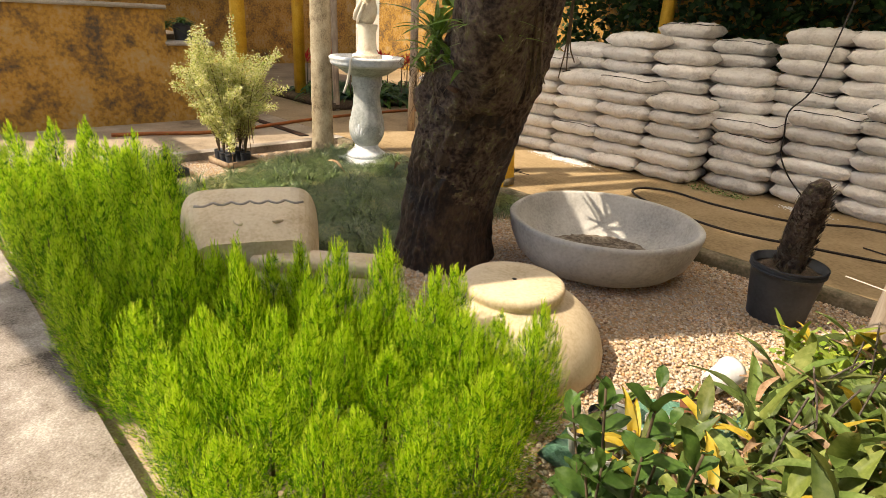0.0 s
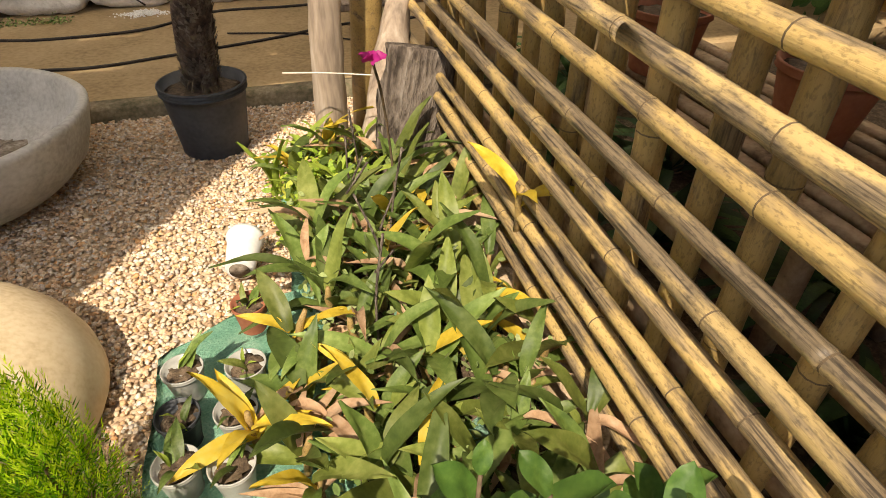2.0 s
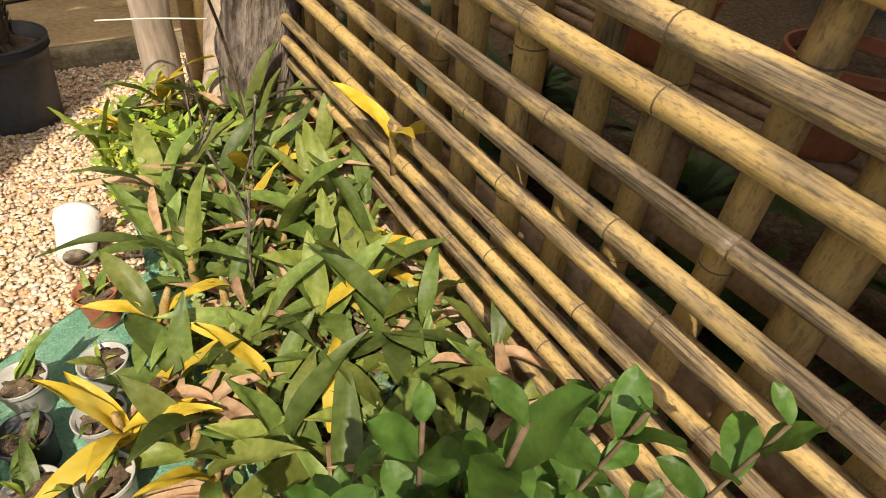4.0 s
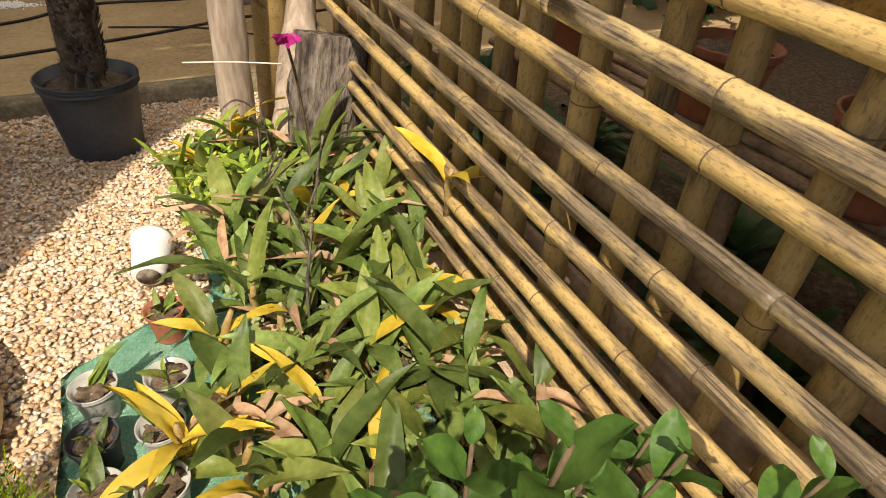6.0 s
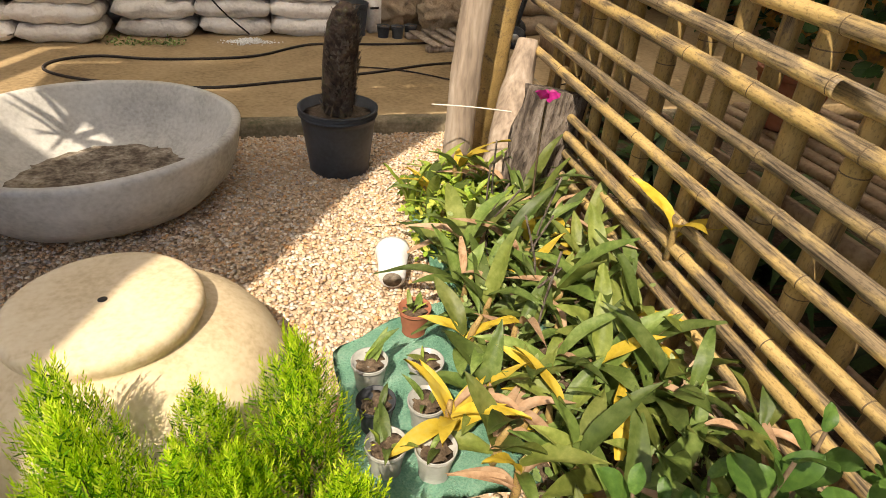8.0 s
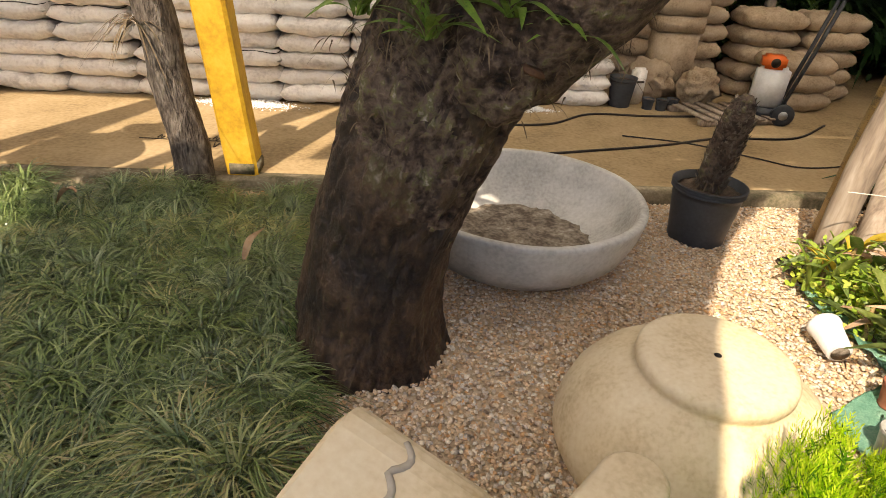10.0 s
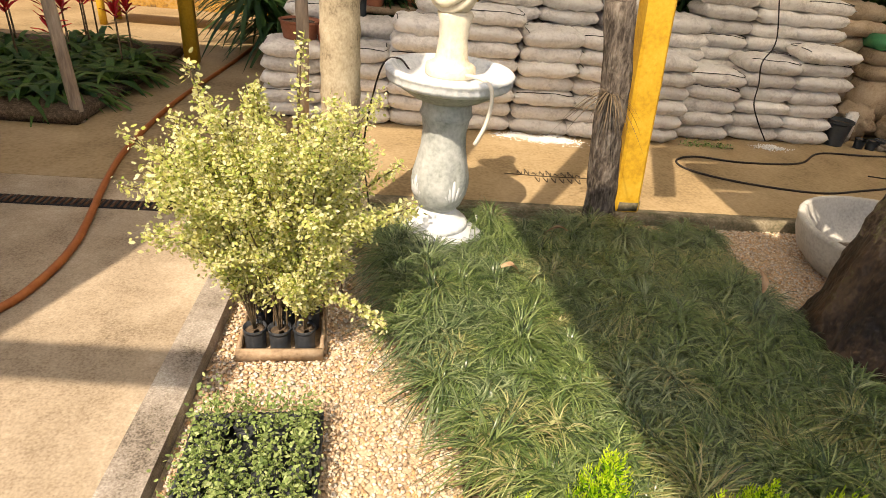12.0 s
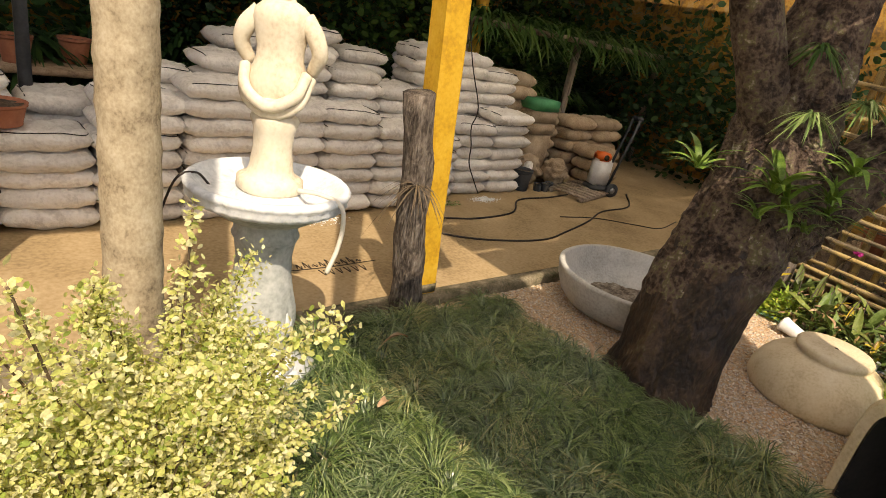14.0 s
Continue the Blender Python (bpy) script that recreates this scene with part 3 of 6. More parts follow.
# ---- the leaning tree ----
def trunk_mesh():
    """A leaning, flattened bole with a broken knob, ribs and hollows."""
    bm = bmesh.new()
    prof = [(-0.04, 2.39, 4.19, 0.30, 0.31), (0.05, 2.385, 4.19, 0.275, 0.29), (0.2, 2.385, 4.18, 0.255, 0.27), (0.4, 2.41, 4.18, 0.26, 0.29), (0.6, 2.45, 4.18, 0.28, 0.31),
            (0.75, 2.50, 4.17, 0.295, 0.32), (0.9, 2.55, 4.16, 0.30, 0.32), (1.05, 2.61, 4.16, 0.295, 0.32), (1.2, 2.66, 4.16, 0.285, 0.31), (1.4, 2.71, 4.18, 0.265, 0.29),
            (1.7, 2.78, 4.22, 0.24, 0.26), (2.1, 2.9, 4.26, 0.21, 0.21), (2.6, 3.05, 4.28, 0.18, 0.18), (3.2, 3.25, 4.3, 0.15, 0.15)]
    n, rings = 132, []
    fine = []
    for a, b in zip(prof, prof[1:]):
        for k in range(13):
            t = k / 13
            fine.append([p + (q - p) * t for p, q in zip(a, b)])
    fine.append(list(prof[-1]))
    for z, cx, cy, rx, ry in fine:
        ring = []
        for i in range(n):
            a = 2 * math.pi * i / n
            c, s = math.cos(a), math.sin(a)
            q = Vector((c * 1.3, s * 1.3, z * 0.8))
            w = 1 + 0.10 * noise.noise(q * 1.2) + 0.07 * noise.noise(Vector((c * 3, s * 3, z * 2.2))) + 0.05 * noise.noise(Vector((c * 7, s * 7, z * 5))) + (0.03 + 0.03 * min(1.0, z)) * noise.noise(Vector((c * 17, s * 17, z * 14)))
            w += 0.07 * min(1.0, max(0.0, z - 0.62) * 2.5) * noise.noise(Vector((c * 11, s * 11, z * 9)))
            w += 0.022 * abs(noise.noise(Vector((c * 9, s * 9, z * 3.0)))) + 0.020 * noise.noise(Vector((c * 36, s * 36, z * 26)))
            w += 0.05 * max(0, math.cos(3 * a + 0.6)) * max(0.0, 0.3 - z) / 0.3
            fat = 0.85 + 0.13 * max(0.0, 1 - z / 0.6)
            ring.append(bm.verts.new((cx + 0.02 - 0.03 * max(0.0, 1 - z / 0.6) + fat * rx * c * w, cy + (fat + 0.06) * ry * s * w, z)))
        rings.append(ring)
    for a, b in zip(rings, rings[1:]):
        for i in range(n):
            bm.faces.new((a[i], a[(i + 1) % n], b[(i + 1) % n], b[i]))
    bm.faces.new(rings[-1])
    return bm


tree = thing("tree", (0, 0, 0), 0, "leaning dark-barked tree with mosses and epiphytes", "tree")
bole = part("trunk", trunk_mesh(), M_BARK, tree)
bole.data.materials.append(M_BARKUP)
for face in bole.data.polygons:
    c = face.center
    if c.z + 0.75 * noise.noise(c * 2.5) + 0.35 * noise.noise(c * 9) + 0.15 * noise.noise(c * 26) > 0.86:
        face.material_index = 1


def knob(at, size, seed, material=M_BARK):
    bm = bmesh.new()
    bmesh.ops.create_icosphere(bm, subdivisions=4, radius=1.0)
    for v in bm.verts:
        q = v.co * 1.6 + Vector((seed, seed * 2, 0))
        v.co *= 1 + 0.22 * noise.noise(q) + 0.14 * noise.noise(q * 3) + 0.08 * noise.noise(q * 8)
        v.co = Vector((v.co.x * size[0], v.co.y * size[1], v.co.z * size[2])) + Vector(at)
    return bm


part("broken_limb", knob((2.48, 3.98, 0.93), (0.125, 0.11, 0.18), 2), M_BARKUP, tree, "rotted stump of a broken limb")
part("broken_limb", knob((2.70, 3.92, 1.04), (0.13, 0.12, 0.14), 5), M_BARKUP, tree, "rotted stump of a broken limb")
part("limb", tube(smooth_line([(2.72, 4.02, 1.05), (2.92, 3.86, 1.34), (3.12, 3.72, 1.7), (3.3, 3.55, 2.3), (3.4, 3.4, 3.0)], 4),
                  [0.195 - 0.006 * i for i in range(17)], 26, 0.2, 4), M_BARKUP, tree)
part("limb", tube(smooth_line([(2.80, 4.2, 1.35), (2.55, 4.35, 1.8), (2.3, 4.5, 2.4), (2.0, 4.6, 3.1)], 4), [0.15 - 0.006 * i for i in range(13)], 14, 0.12, 9), M_BARKUP, tree)
part("bark_flap", box((0.06, 0.035, 0.012), (2.76, 3.80, 1.05), 0.005, turn=pose(0, 0, 0, 25, 18, 20)), M_RUST, tree, "reddish curled flap of bark")


def straps(count, length, width, center, droop, seed, spread=1.0, rows=6, lift=(0.5, 1.3)):
    """Arching narrow leaves from one crown."""
    r = np.random.default_rng(seed)
    a = r.uniform(0, 2 * np.pi, count)
    e = r.uniform(*lift, count)
    ln = length * r.uniform(0.55, 1.0, count)
    t = np.linspace(0, 1, rows)[None]
    d = np.stack([np.cos(a), np.sin(a)], 1)
    out = (ln * np.cos(e) * spread)[:, None] * t + droop * 0.4 * ln[:, None] * t ** 2
    up = (ln * np.sin(e))[:, None] * t - droop * ln[:, None] * t ** 2.2
    w = width * r.uniform(0.7, 1.1, count)[:, None] * np.sin(np.pi * np.clip(0.12 + 0.88 * t, 0, 1)) ** 0.7 * 0.5
    c = np.stack([d[:, :1] * out, d[:, 1:] * out, up], -1) + np.asarray(center)
    side = np.stack([-d[:, 1], d[:, 0], np.zeros(count)], 1)[:, None]
    return np.stack([c - side * w[..., None], c + side * w[..., None]], 2)


def roots(name, seed, centers, length, count, material, label):
    r = np.random.default_rng(seed)
    out = []
    for c in centers:
        s = straps(count, length, 0.004, c, 1.1, int(r.integers(999)), 0.9, 5, (-0.6, 1.0))
        out.append(s + r.normal(0, 0.05, (count, 1, 1, 3)))
    tagged(part(name, strips(name, np.concatenate(out), material)), label, "roots", kind="stuff")


roots("aerial_roots", 5, [(2.48, 3.86, 1.08), (2.62, 3.84, 1.12), (2.75, 3.86, 1.05), (2.38, 3.98, 1.05), (2.9, 3.82, 1.12), (2.5, 3.84, 1.2), (2.42, 3.94, 0.95)], 0.045, 90, M_STEM,
      "tangle of thin dead roots on the tree")


for k, (x, y, top, low) in enumerate([(2.95, 4.12, 1.30, 0.97), (2.97, 4.14, 1.30, 1.02), (3.09, 4.18, 1.42, 1.12)]):
    e = thing("hanging_root", (x, y, top), 0, "dark dead root strand hanging from the limb", "root", "roots under the limb")
    for j in range(3):
        end = (0.03 * (j - 1) + 0.01, 0.012 * (j - 1), (low - top) * (1 - 0.12 * j))
        line = smooth_line([(0, 0, 0.12), (0.008 * (j - 1), 0.004, (low - top) * 0.45), end], 6)
        part("strand", tube(line, [0.006 - 0.0003 * i for i in range(len(line))], 6, 0.2, k + j), M_STEM, e)


def crown_mesh(seed, center, size, clumps, leaves, leaf, material):
    """Clumps of small leaves spread over an uneven crown."""
    r = np.random.default_rng(seed)
    c = r.normal(0, 0.42, (clumps, 3)) * size + np.asarray(center)
    p = np.repeat(c, leaves, 0) + r.normal(0, 0.16, (clumps * leaves, 3))
    return leaf_cloud(r, p, leaf, material)


def leaf_cloud(r, p, leaf, material, name="leaves", flat=0.6):
    k = len(p)
    u = r.normal(0, 1, (k, 3))
    u[:, 2] *= flat
    u /= np.linalg.norm(u, axis=1, keepdims=True)
    w = np.cross(u, r.normal(0, 1, (k, 3)))
    w /= np.linalg.norm(w, axis=1, keepdims=True)
    s = (leaf * r.uniform(0.6, 1.2, k))[:, None]
    v = np.stack([p, p + u * s * 0.3 + w * s * 0.27, p + u * s * 0.72 + w * s * 0.24, p + u * s, p + u * s * 0.72 - w * s * 0.24, p + u * s * 0.3 - w * s * 0.27], 1)
    return quads(name, v, material, n=6)


part("crown", crown_mesh(3, (3.0, 4.2, 3.7), (1.0, 0.9, 0.5), 46, 50, 0.10, M_SHADEPL), parent=tree, label="thin crown of small dark leaves")

# ---- great basin ----
basin = thing("basin", (3.02, 4.86, 0), 0, "large round grey cement basin with dried silt inside", "basin")
prof = [(0.22, 0.0), (0.34, 0.010), (0.44, 0.048), (0.505, 0.115), (0.54, 0.20), (0.556, 0.28), (0.558, 0.298), (0.548, 0.306), (0.528, 0.306), (0.518, 0.298), (0.49, 0.22),
        (0.44, 0.14), (0.36, 0.075), (0.26, 0.045), (0.1, 0.036)]
part("bowl", lathe(prof, 72, wave=lambda a, z: 1 + 0.006 * math.sin(3 * a) + 0.004 * math.sin(7 * a + z * 20)), M_BASIN, basin)
bm = bmesh.new()
ring0 = bm.verts.new((0, 0, 0.062))
prev = None
for k in range(1, 7):
    ring = []
    for i in range(48):
        a = 2 * math.pi * i / 48
        r = 0.058 * k * (1 + (0.20 * noise.noise(Vector((math.cos(a) * 2, math.sin(a) * 2, 3))) + 0.22 * noise.noise(Vector((math.cos(a) * 7, math.sin(a) * 7, 5)))) * k / 6)
        ring.append(bm.verts.new((r * math.cos(a), r * math.sin(a), 0.060 + 0.014 * noise.noise(Vector((r * 9 * math.cos(a), r * 9 * math.sin(a), 0))) + 0.012 * (k / 6) ** 3)))
    for i in range(48):
        if prev is None:
            bm.faces.new((ring0, ring[i], ring[(i + 1) % 48]))
        else:
            bm.faces.new((prev[i], ring[i], ring[(i + 1) % 48], prev[(i + 1) % 48]))
    prev = ring
part("silt", bm, M_SILT, basin, "dark dried silt and leaf litter")

# ---- upturned cream bowl ----
dome = thing("upturned_bowl", (3.34, 3.655, 0), 0, "upturned cream stone bowl with a flat round foot", "bowl")
prof = [(0.385, 0.0), (0.40, 0.03), (0.398, 0.08), (0.375, 0.15), (0.335, 0.21), (0.28, 0.258), (0.225, 0.285), (0.207, 0.292), (0.205, 0.30), (0.213, 0.312), (0.213, 0.334), (0.205, 0.345), (0.19, 0.350), (0.03, 0.351)]
part("shell", lathe(prof, 64, wave=lambda a, z: 1 + 0.008 * math.sin(2 * a + 0.5)), M_CREAM, dome)
# Flat near-black disc: the shade in the hole is painted.
part("drain_hole", lathe([(0.010, 0.3515), (0.0105, 0.3525), (0.0, 0.3525)], 16), M_DARK, dome, "small dark drain hole")


# ---- pot with a shaggy stump ----
def pot(name, place, r0, r1, h, material, label, category="pot", soil=True, ribs=2, group=""):
    e = thing(name, place, 0, label, category, group)
    prof = [(r0, 0), (r0 + 0.003, 0.004)]
    for k in range(9):
        t = (k + 1) / 10
        prof.append((r0 + (r1 - r0) * t, h * t))
    for k in range(ribs):
        z = h * (0.88 + 0.05 * k)
        prof += [(r1 * 0.985, z), (r1 * 1.03, z + h * 0.015), (r1 * 0.99, z + h * 0.03)]
    prof += [(r1 * 1.04, h * 0.985), (r1 * 1.04, h), (r1 * 0.97, h), (r1 * 0.93, h * 0.86), (r1 * 0.5, h * 0.855), (0.004, h * 0.855)]
    part("shell", lathe(prof, 36), material, e)
    if soil:
        bm = lathe([(r1 * 0.92, h * 0.862), (r1 * 0.6, h * 0.90), (r1 * 0.25, h * 0.89), (0.004, h * 0.90)], 24)
        for v in bm.verts:
            v.co.z += 0.012 * noise.noise(v.co * 40)
        part("soil", bm, M_EARTH, e, "dry dark potting soil")
    return e


pot("plant_pot", (3.985, 5.03, 0), 0.135, 0.172, 0.30, M_BLACK, "large black plastic nursery pot on the gravel", ribs=3)
stump = thing("cycad_stump", (3.985, 5.03, 0.262), 0, "shaggy dark cycad trunk without leaves in a pot", "plant")
bm = tube([(0.0, 0, 0), (0.003, 0, 0.1), (0.01, -0.005, 0.2), (0.022, -0.01, 0.3), (0.032, -0.012, 0.38), (0.040, -0.015, 0.44), (0.046, -0.015, 0.475)],
          [0.062, 0.070, 0.072, 0.072, 0.066, 0.05, 0.022], 24, 0.06, 3)
part("trunk", bm, M_BARKUP, stump)
r = np.random.default_rng(8)
sc = []
for k in range(420):
    z = r.uniform(0.02, 0.44)
    a = r.uniform(0, 6.28)
    rad = 0.068 if z < 0.34 else 0.068 - (z - 0.34) * 0.25
    c = np.array([0.1 * z + rad * np.cos(a), -0.03 * z + rad * np.sin(a), z])
    o = np.array([np.cos(a), np.sin(a), 0.0])
    s = np.array([-np.sin(a), np.cos(a), 0.0]) * 0.011
    sc.append([c - s, c + s, c + o * 0.016 + np.array([0, 0, 0.026]) + s * 0.2, c + o * 0.016 + np.array([0, 0, 0.026]) - s * 0.2])
part("scale_coat", quads("scale_coat", sc, M_GREYBARK), parent=stump, label="rough scales of old leaf bases")
for fibre in straps(60, 0.15, 0.005, (0, 0, 0.09), 1.0, 6, 0.75, 5, (-0.5, 0.1)):
    part("root_fibre", strips("fibre", fibre[None], M_STEM), parent=stump, label="thin fibrous root")

# ---- fallen white pot ----
cup = thing("fallen_pot", (4.07, 4.10, 0.06), 0, "small white plastic pot fallen over on the gravel", "pot")
bm = lathe([(0.04, 0.0), (0.044, 0.003), (0.055, 0.13), (0.060, 0.132), (0.060, 0.150), (0.056, 0.150), (0.051, 0.12), (0.043, 0.012), (0.004, 0.010)], 28)
part("shell", bm, M_WHITE, cup, at=pose(0.0, -0.07, 0.0, -82, 0, -10))
bm = lathe([(0.03, 0), (0.032, 0.002), (0.0, 0.003)], 18)
part("base_label", bm, M_SILT, cup, "dirty perforated base", at=pose(0.0, -0.0725, -0.0, 98, 0, -10))

# ---- posts ----
bm = tube(smooth_line([(1.40, 5.40, 0.0), (1.385, 5.40, 0.3), (1.34, 5.41, 0.6), (1.325, 5.40, 0.9), (1.235, 5.40, 1.35)], 5), [0.098 - 0.0008 * i for i in range(21)], 20, 0.16, 2)
post = tagged(part("tree_post", bm, M_GREYBARK), "sawn-off grey tree trunk post with furrowed bark", "post")
tuft = thing("airplant", (1.27, 5.32, 0.86), 0, "dry drooping tillandsia tuft on the post", "epiphyte")
for blade in straps(26, 0.24, 0.008, (0, 0, 0), 1.2, 14, 1.0, 6, (-0.2, 0.9)):
    part("leaf", strips("leaf", blade[None], M_STEM), parent=tuft)
yp = thing("yellow_post", (1.62, 5.55, YARD - 0.002), 0, "leaning square post painted yellow", "post")
bm = bmesh.new()
rings = []
for k in range(15):
    z = 3.0 * k / 14
    q = 0.0035 * noise.noise(Vector((z * 4, 0, 0)))
    cx = -0.088 * z
    h = 0.082 + q
    rings.append([bm.verts.new((cx + x * h, y * h, z)) for x, y in ((-0.8, -1), (0.8, -1), (1, -0.8), (1, 0.8), (0.8, 1), (-0.8, 1), (-1, 0.8), (-1, -0.8))])
for a, b in zip(rings, rings[1:]):
    for k in range(8):
        bm.faces.new((a[k], a[(k + 1) % 8], b[(k + 1) % 8], b[k]))
bm.faces.new(rings[-1])
part("shaft", bm, M_YELLOW, yp, smooth=False)
part("footing", box((0.17, 0.17, 0.10), (0, 0, 0.04), 0.02), M_KERB, yp, "worn grey concrete foot")

palm = thing("palm_tree", (-0.19, 4.96, 0), 0, "slender palm with a ringed pale trunk", "palm")
pts, rad = [], []
for k in range(121):
    z = 4.4 * k / 120
    pts.append((-0.015 * z, 0.01 * z, z - 0.02))
    rad.append((0.098 - 0.004 * z) * (1.0 + (0.035 if k % 4 == 0 else 0.0)) + (0.03 * math.exp(-z * 7)))
part("trunk", tube(pts, rad, 20, 0.03, 6), M_PALM, palm)
fr = []
for k in range(9):
    fr.append(straps(70, 0.55, 0.03, (0, 0, 0), 0.7, 30 + k, 1, 4) + np.array([0.7 * math.cos(k * 0.7), 0.7 * math.sin(k * 0.7), 4.5]))
part("fronds", strips("fronds", np.concatenate(fr), M_FERN), parent=palm, label="green feathery fronds")
pole = part("bamboo_pole", tube([(-0.62, 6.45, YARD), (-0.60, 6.45, 0.9), (-0.66, 6.45, 3.0)], [0.045, 0.045, 0.045], 12, 0.08), M_OLDWOOD)
tagged(pole, "thin rough wooden pole in the yard", "pole")

# leaning weathered post, bark slabs and split log beside the fence
lp = part("leaning_post", tube(smooth_line([(4.465, 4.74, -0.03), (4.472, 4.74, 0.4), (4.49, 4.74, 0.7), (4.52, 4.74, 1.1), (4.57, 4.74, 2.4)], 4), [0.064 - 0.0006 * i for i in range(17)], 18, 0.14, 12), M_OLDWOOD)
tagged(lp, "pale weathered round wooden post", "post")
ep = part("end_post", tube([(4.66, 4.98, -0.02), (4.68, 4.99, 0.6), (4.76, 5.0, 1.3), (4.83, 5.0, 2.3)], [0.075, 0.07, 0.07, 0.065], 14, 0.15, 15), M_BAMBOO2)
tagged(ep, "rough orange-brown timber post at the fence's end", "post")
pink = part("bark_log", tube(smooth_line([(4.60, 4.62, -0.02), (4.68, 4.72, 0.2), (4.75, 4.84, 0.42), (4.80, 4.92, 0.62)], 4), [0.10, 0.095, 0.09, 0.085, 0.08, 0.08, 0.075, 0.07, 0.07, 0.06, 0.055, 0.05, 0.045], 16, 0.2, 21), M_OLDWOOD)
tagged(pink, "pale peeling log leaning on the fence", "log")
slabm = bmesh.new()
rings = []
for k in range(13):
    t = k / 12
    ring = []
    for i in range(14):
        a = 2 * math.pi * i / 14
        w = 1 + 0.2 * noise.noise(Vector((math.cos(a) * 2, math.sin(a) * 2, t * 4)))
        ring.append(slabm.verts.new((0.10 * math.cos(a) * w, 0.028 * math.sin(a) * w, 0.40 * t + 0.02 * noise.noise(Vector((i, t, 0))))))
    rings.append(ring)
for a, b in zip(rings, rings[1:]):
    for i in range(14):
        slabm.faces.new((a[i], a[(i + 1) % 14], b[(i + 1) % 14], b[i]))
slabm.faces.new(list(reversed(rings[0])))
slabm.faces.new(rings[-1])
bslab = part("bark_slab", slabm, M_GREYBARK, at=pose(4.70, 4.48, 0.0, -6, 9, -8) @ Matrix.Diagonal((1.35, 1.5, 1.35, 1)))
tagged(bslab, "thick slab of grey furrowed bark leaning on the fence", "bark")

# ---- fountain ----
ft = thing("fountain", (0.335, 5.10, 0), 27, "cement garden fountain with a pedestal and round bowl", "fountain")
bm = box((0.41, 0.41, 0.10), (0, 0, 0.05), 0.02)
ft.scale = (1.04, 1.04, 1.11)
part("plinth", bm, M_FRIM, ft)
part("foot", lathe([(0.175, 0.10), (0.17, 0.125), (0.155, 0.135), (0.13, 0.15), (0.105, 0.18), (0.10, 0.20)], 32), M_FRIM, ft)
flute = lambda a, z: 1 + 0.055 * abs(math.sin(4 * a)) * max(0.0, math.sin(math.pi * min(1, max(0, (z - 0.2) / 0.4))))
part("pedestal", lathe([(0.10, 0.20), (0.125, 0.23), (0.145, 0.28), (0.15, 0.33), (0.145, 0.38), (0.128, 0.45), (0.115, 0.52), (0.113, 0.60), (0.122, 0.66), (0.135, 0.685),
                        (0.128, 0.70), (0.125, 0.74), (0.14, 0.76)], 48, wave=flute), M_FOUNT, ft)
for k in range(4):
    bm = bmesh.new()
    for j, (w, h) in enumerate([(0.0, 0.12), (-0.03, 0.10), (0.03, 0.10), (-0.055, 0.075), (0.055, 0.075)]):
        g0 = bmesh.new()
        bmesh.ops.create_icosphere(g0, subdivisions=2, radius=1)
        for v in g0.verts:
            v.co = Vector((v.co.x * 0.016 + w * (0.5 + 0.5 * (v.co.z + 1) / 2), -0.140 + 0.018 * v.co.y + 0.4 * w * w * 8, 0.27 + h * 0.5 * (v.co.z + 1)))
        me = bpy.data.meshes.new("tmp")
        g0.to_mesh(me)
        g0.free()
        bm.from_mesh(me)
        bpy.data.meshes.remove(me)
    part("acanthus_leaf", bm, M_FRIM, ft, "raised acanthus leaf ornament", at=pose(0, 0, 0, 0, 0, 90 * k))
lobes = lambda a, z: 1 + (0.018 * abs(math.sin(18 * a)) if 0.80 < z < 0.895 else 0)
part("bowl", lathe([(0.12, 0.745), (0.18, 0.765), (0.24, 0.80), (0.270, 0.82)], 72, caps=False), M_FOUNT, ft)
part("rim", lathe([(0.270, 0.82), (0.297, 0.832), (0.308, 0.848), (0.303, 0.862), (0.312, 0.872), (0.316, 0.885), (0.306, 0.897), (0.288, 0.897), (0.274, 0.882), (0.235, 0.850), (0.15, 0.835), (0.125, 0.862), (0.02, 0.862)], 108, wave=lobes), M_FRIM, ft,
     "whitewashed rim with a carved band")
tb = cable("overflow_tube", [(0.405, 4.99, 0.985), (0.455, 4.89, 1.0), (0.505, 4.81, 0.98), (0.515, 4.79, 0.90), (0.495, 4.78, 0.80), (0.455, 4.77, 0.71)], 0.010, M_ROPE, "pale plastic overflow tube hanging over the fountain's rim", "tube")
cable("fountain_cable", [(0.14, 5.22, 0.93), (0.07, 5.21, 0.995), (-0.02, 5.21, 0.93), (-0.10, 5.28, 0.5), (-0.07, 5.25, 0.2), (-0.04, 5.18, 0.03)], 0.005, M_WIRE, "thin black cable hanging from the fountain", "cable")

# the statue: one plain mesh of joined rounded forms
def blob(bm, at, size, turn=(0, 0, 0), seed=0, rough=0.03, sub=3):
    g0 = bmesh.new()
    bmesh.ops.create_icosphere(g0, subdivisions=sub, radius=1)
    m = pose(*at, *turn)
    for v in g0.verts:
        w = 1 + rough * noise.noise(v.co * 3 + Vector((seed, 0, 0)))
        v.co = m @ Vector((v.co.x * size[0] * w, v.co.y * size[1] * w, v.co.z * size[2] * w))
    me = bpy.data.meshes.new("tmp")
    g0.to_mesh(me)
    g0.free()
    bm.from_mesh(me)
    bpy.data.meshes.remove(me)


def append(bm, other):
    me = bpy.data.meshes.new("tmp")
    other.to_mesh(me)
    other.free()
    bm.from_mesh(me)
    bpy.data.meshes.remove(me)


bm = bmesh.new()
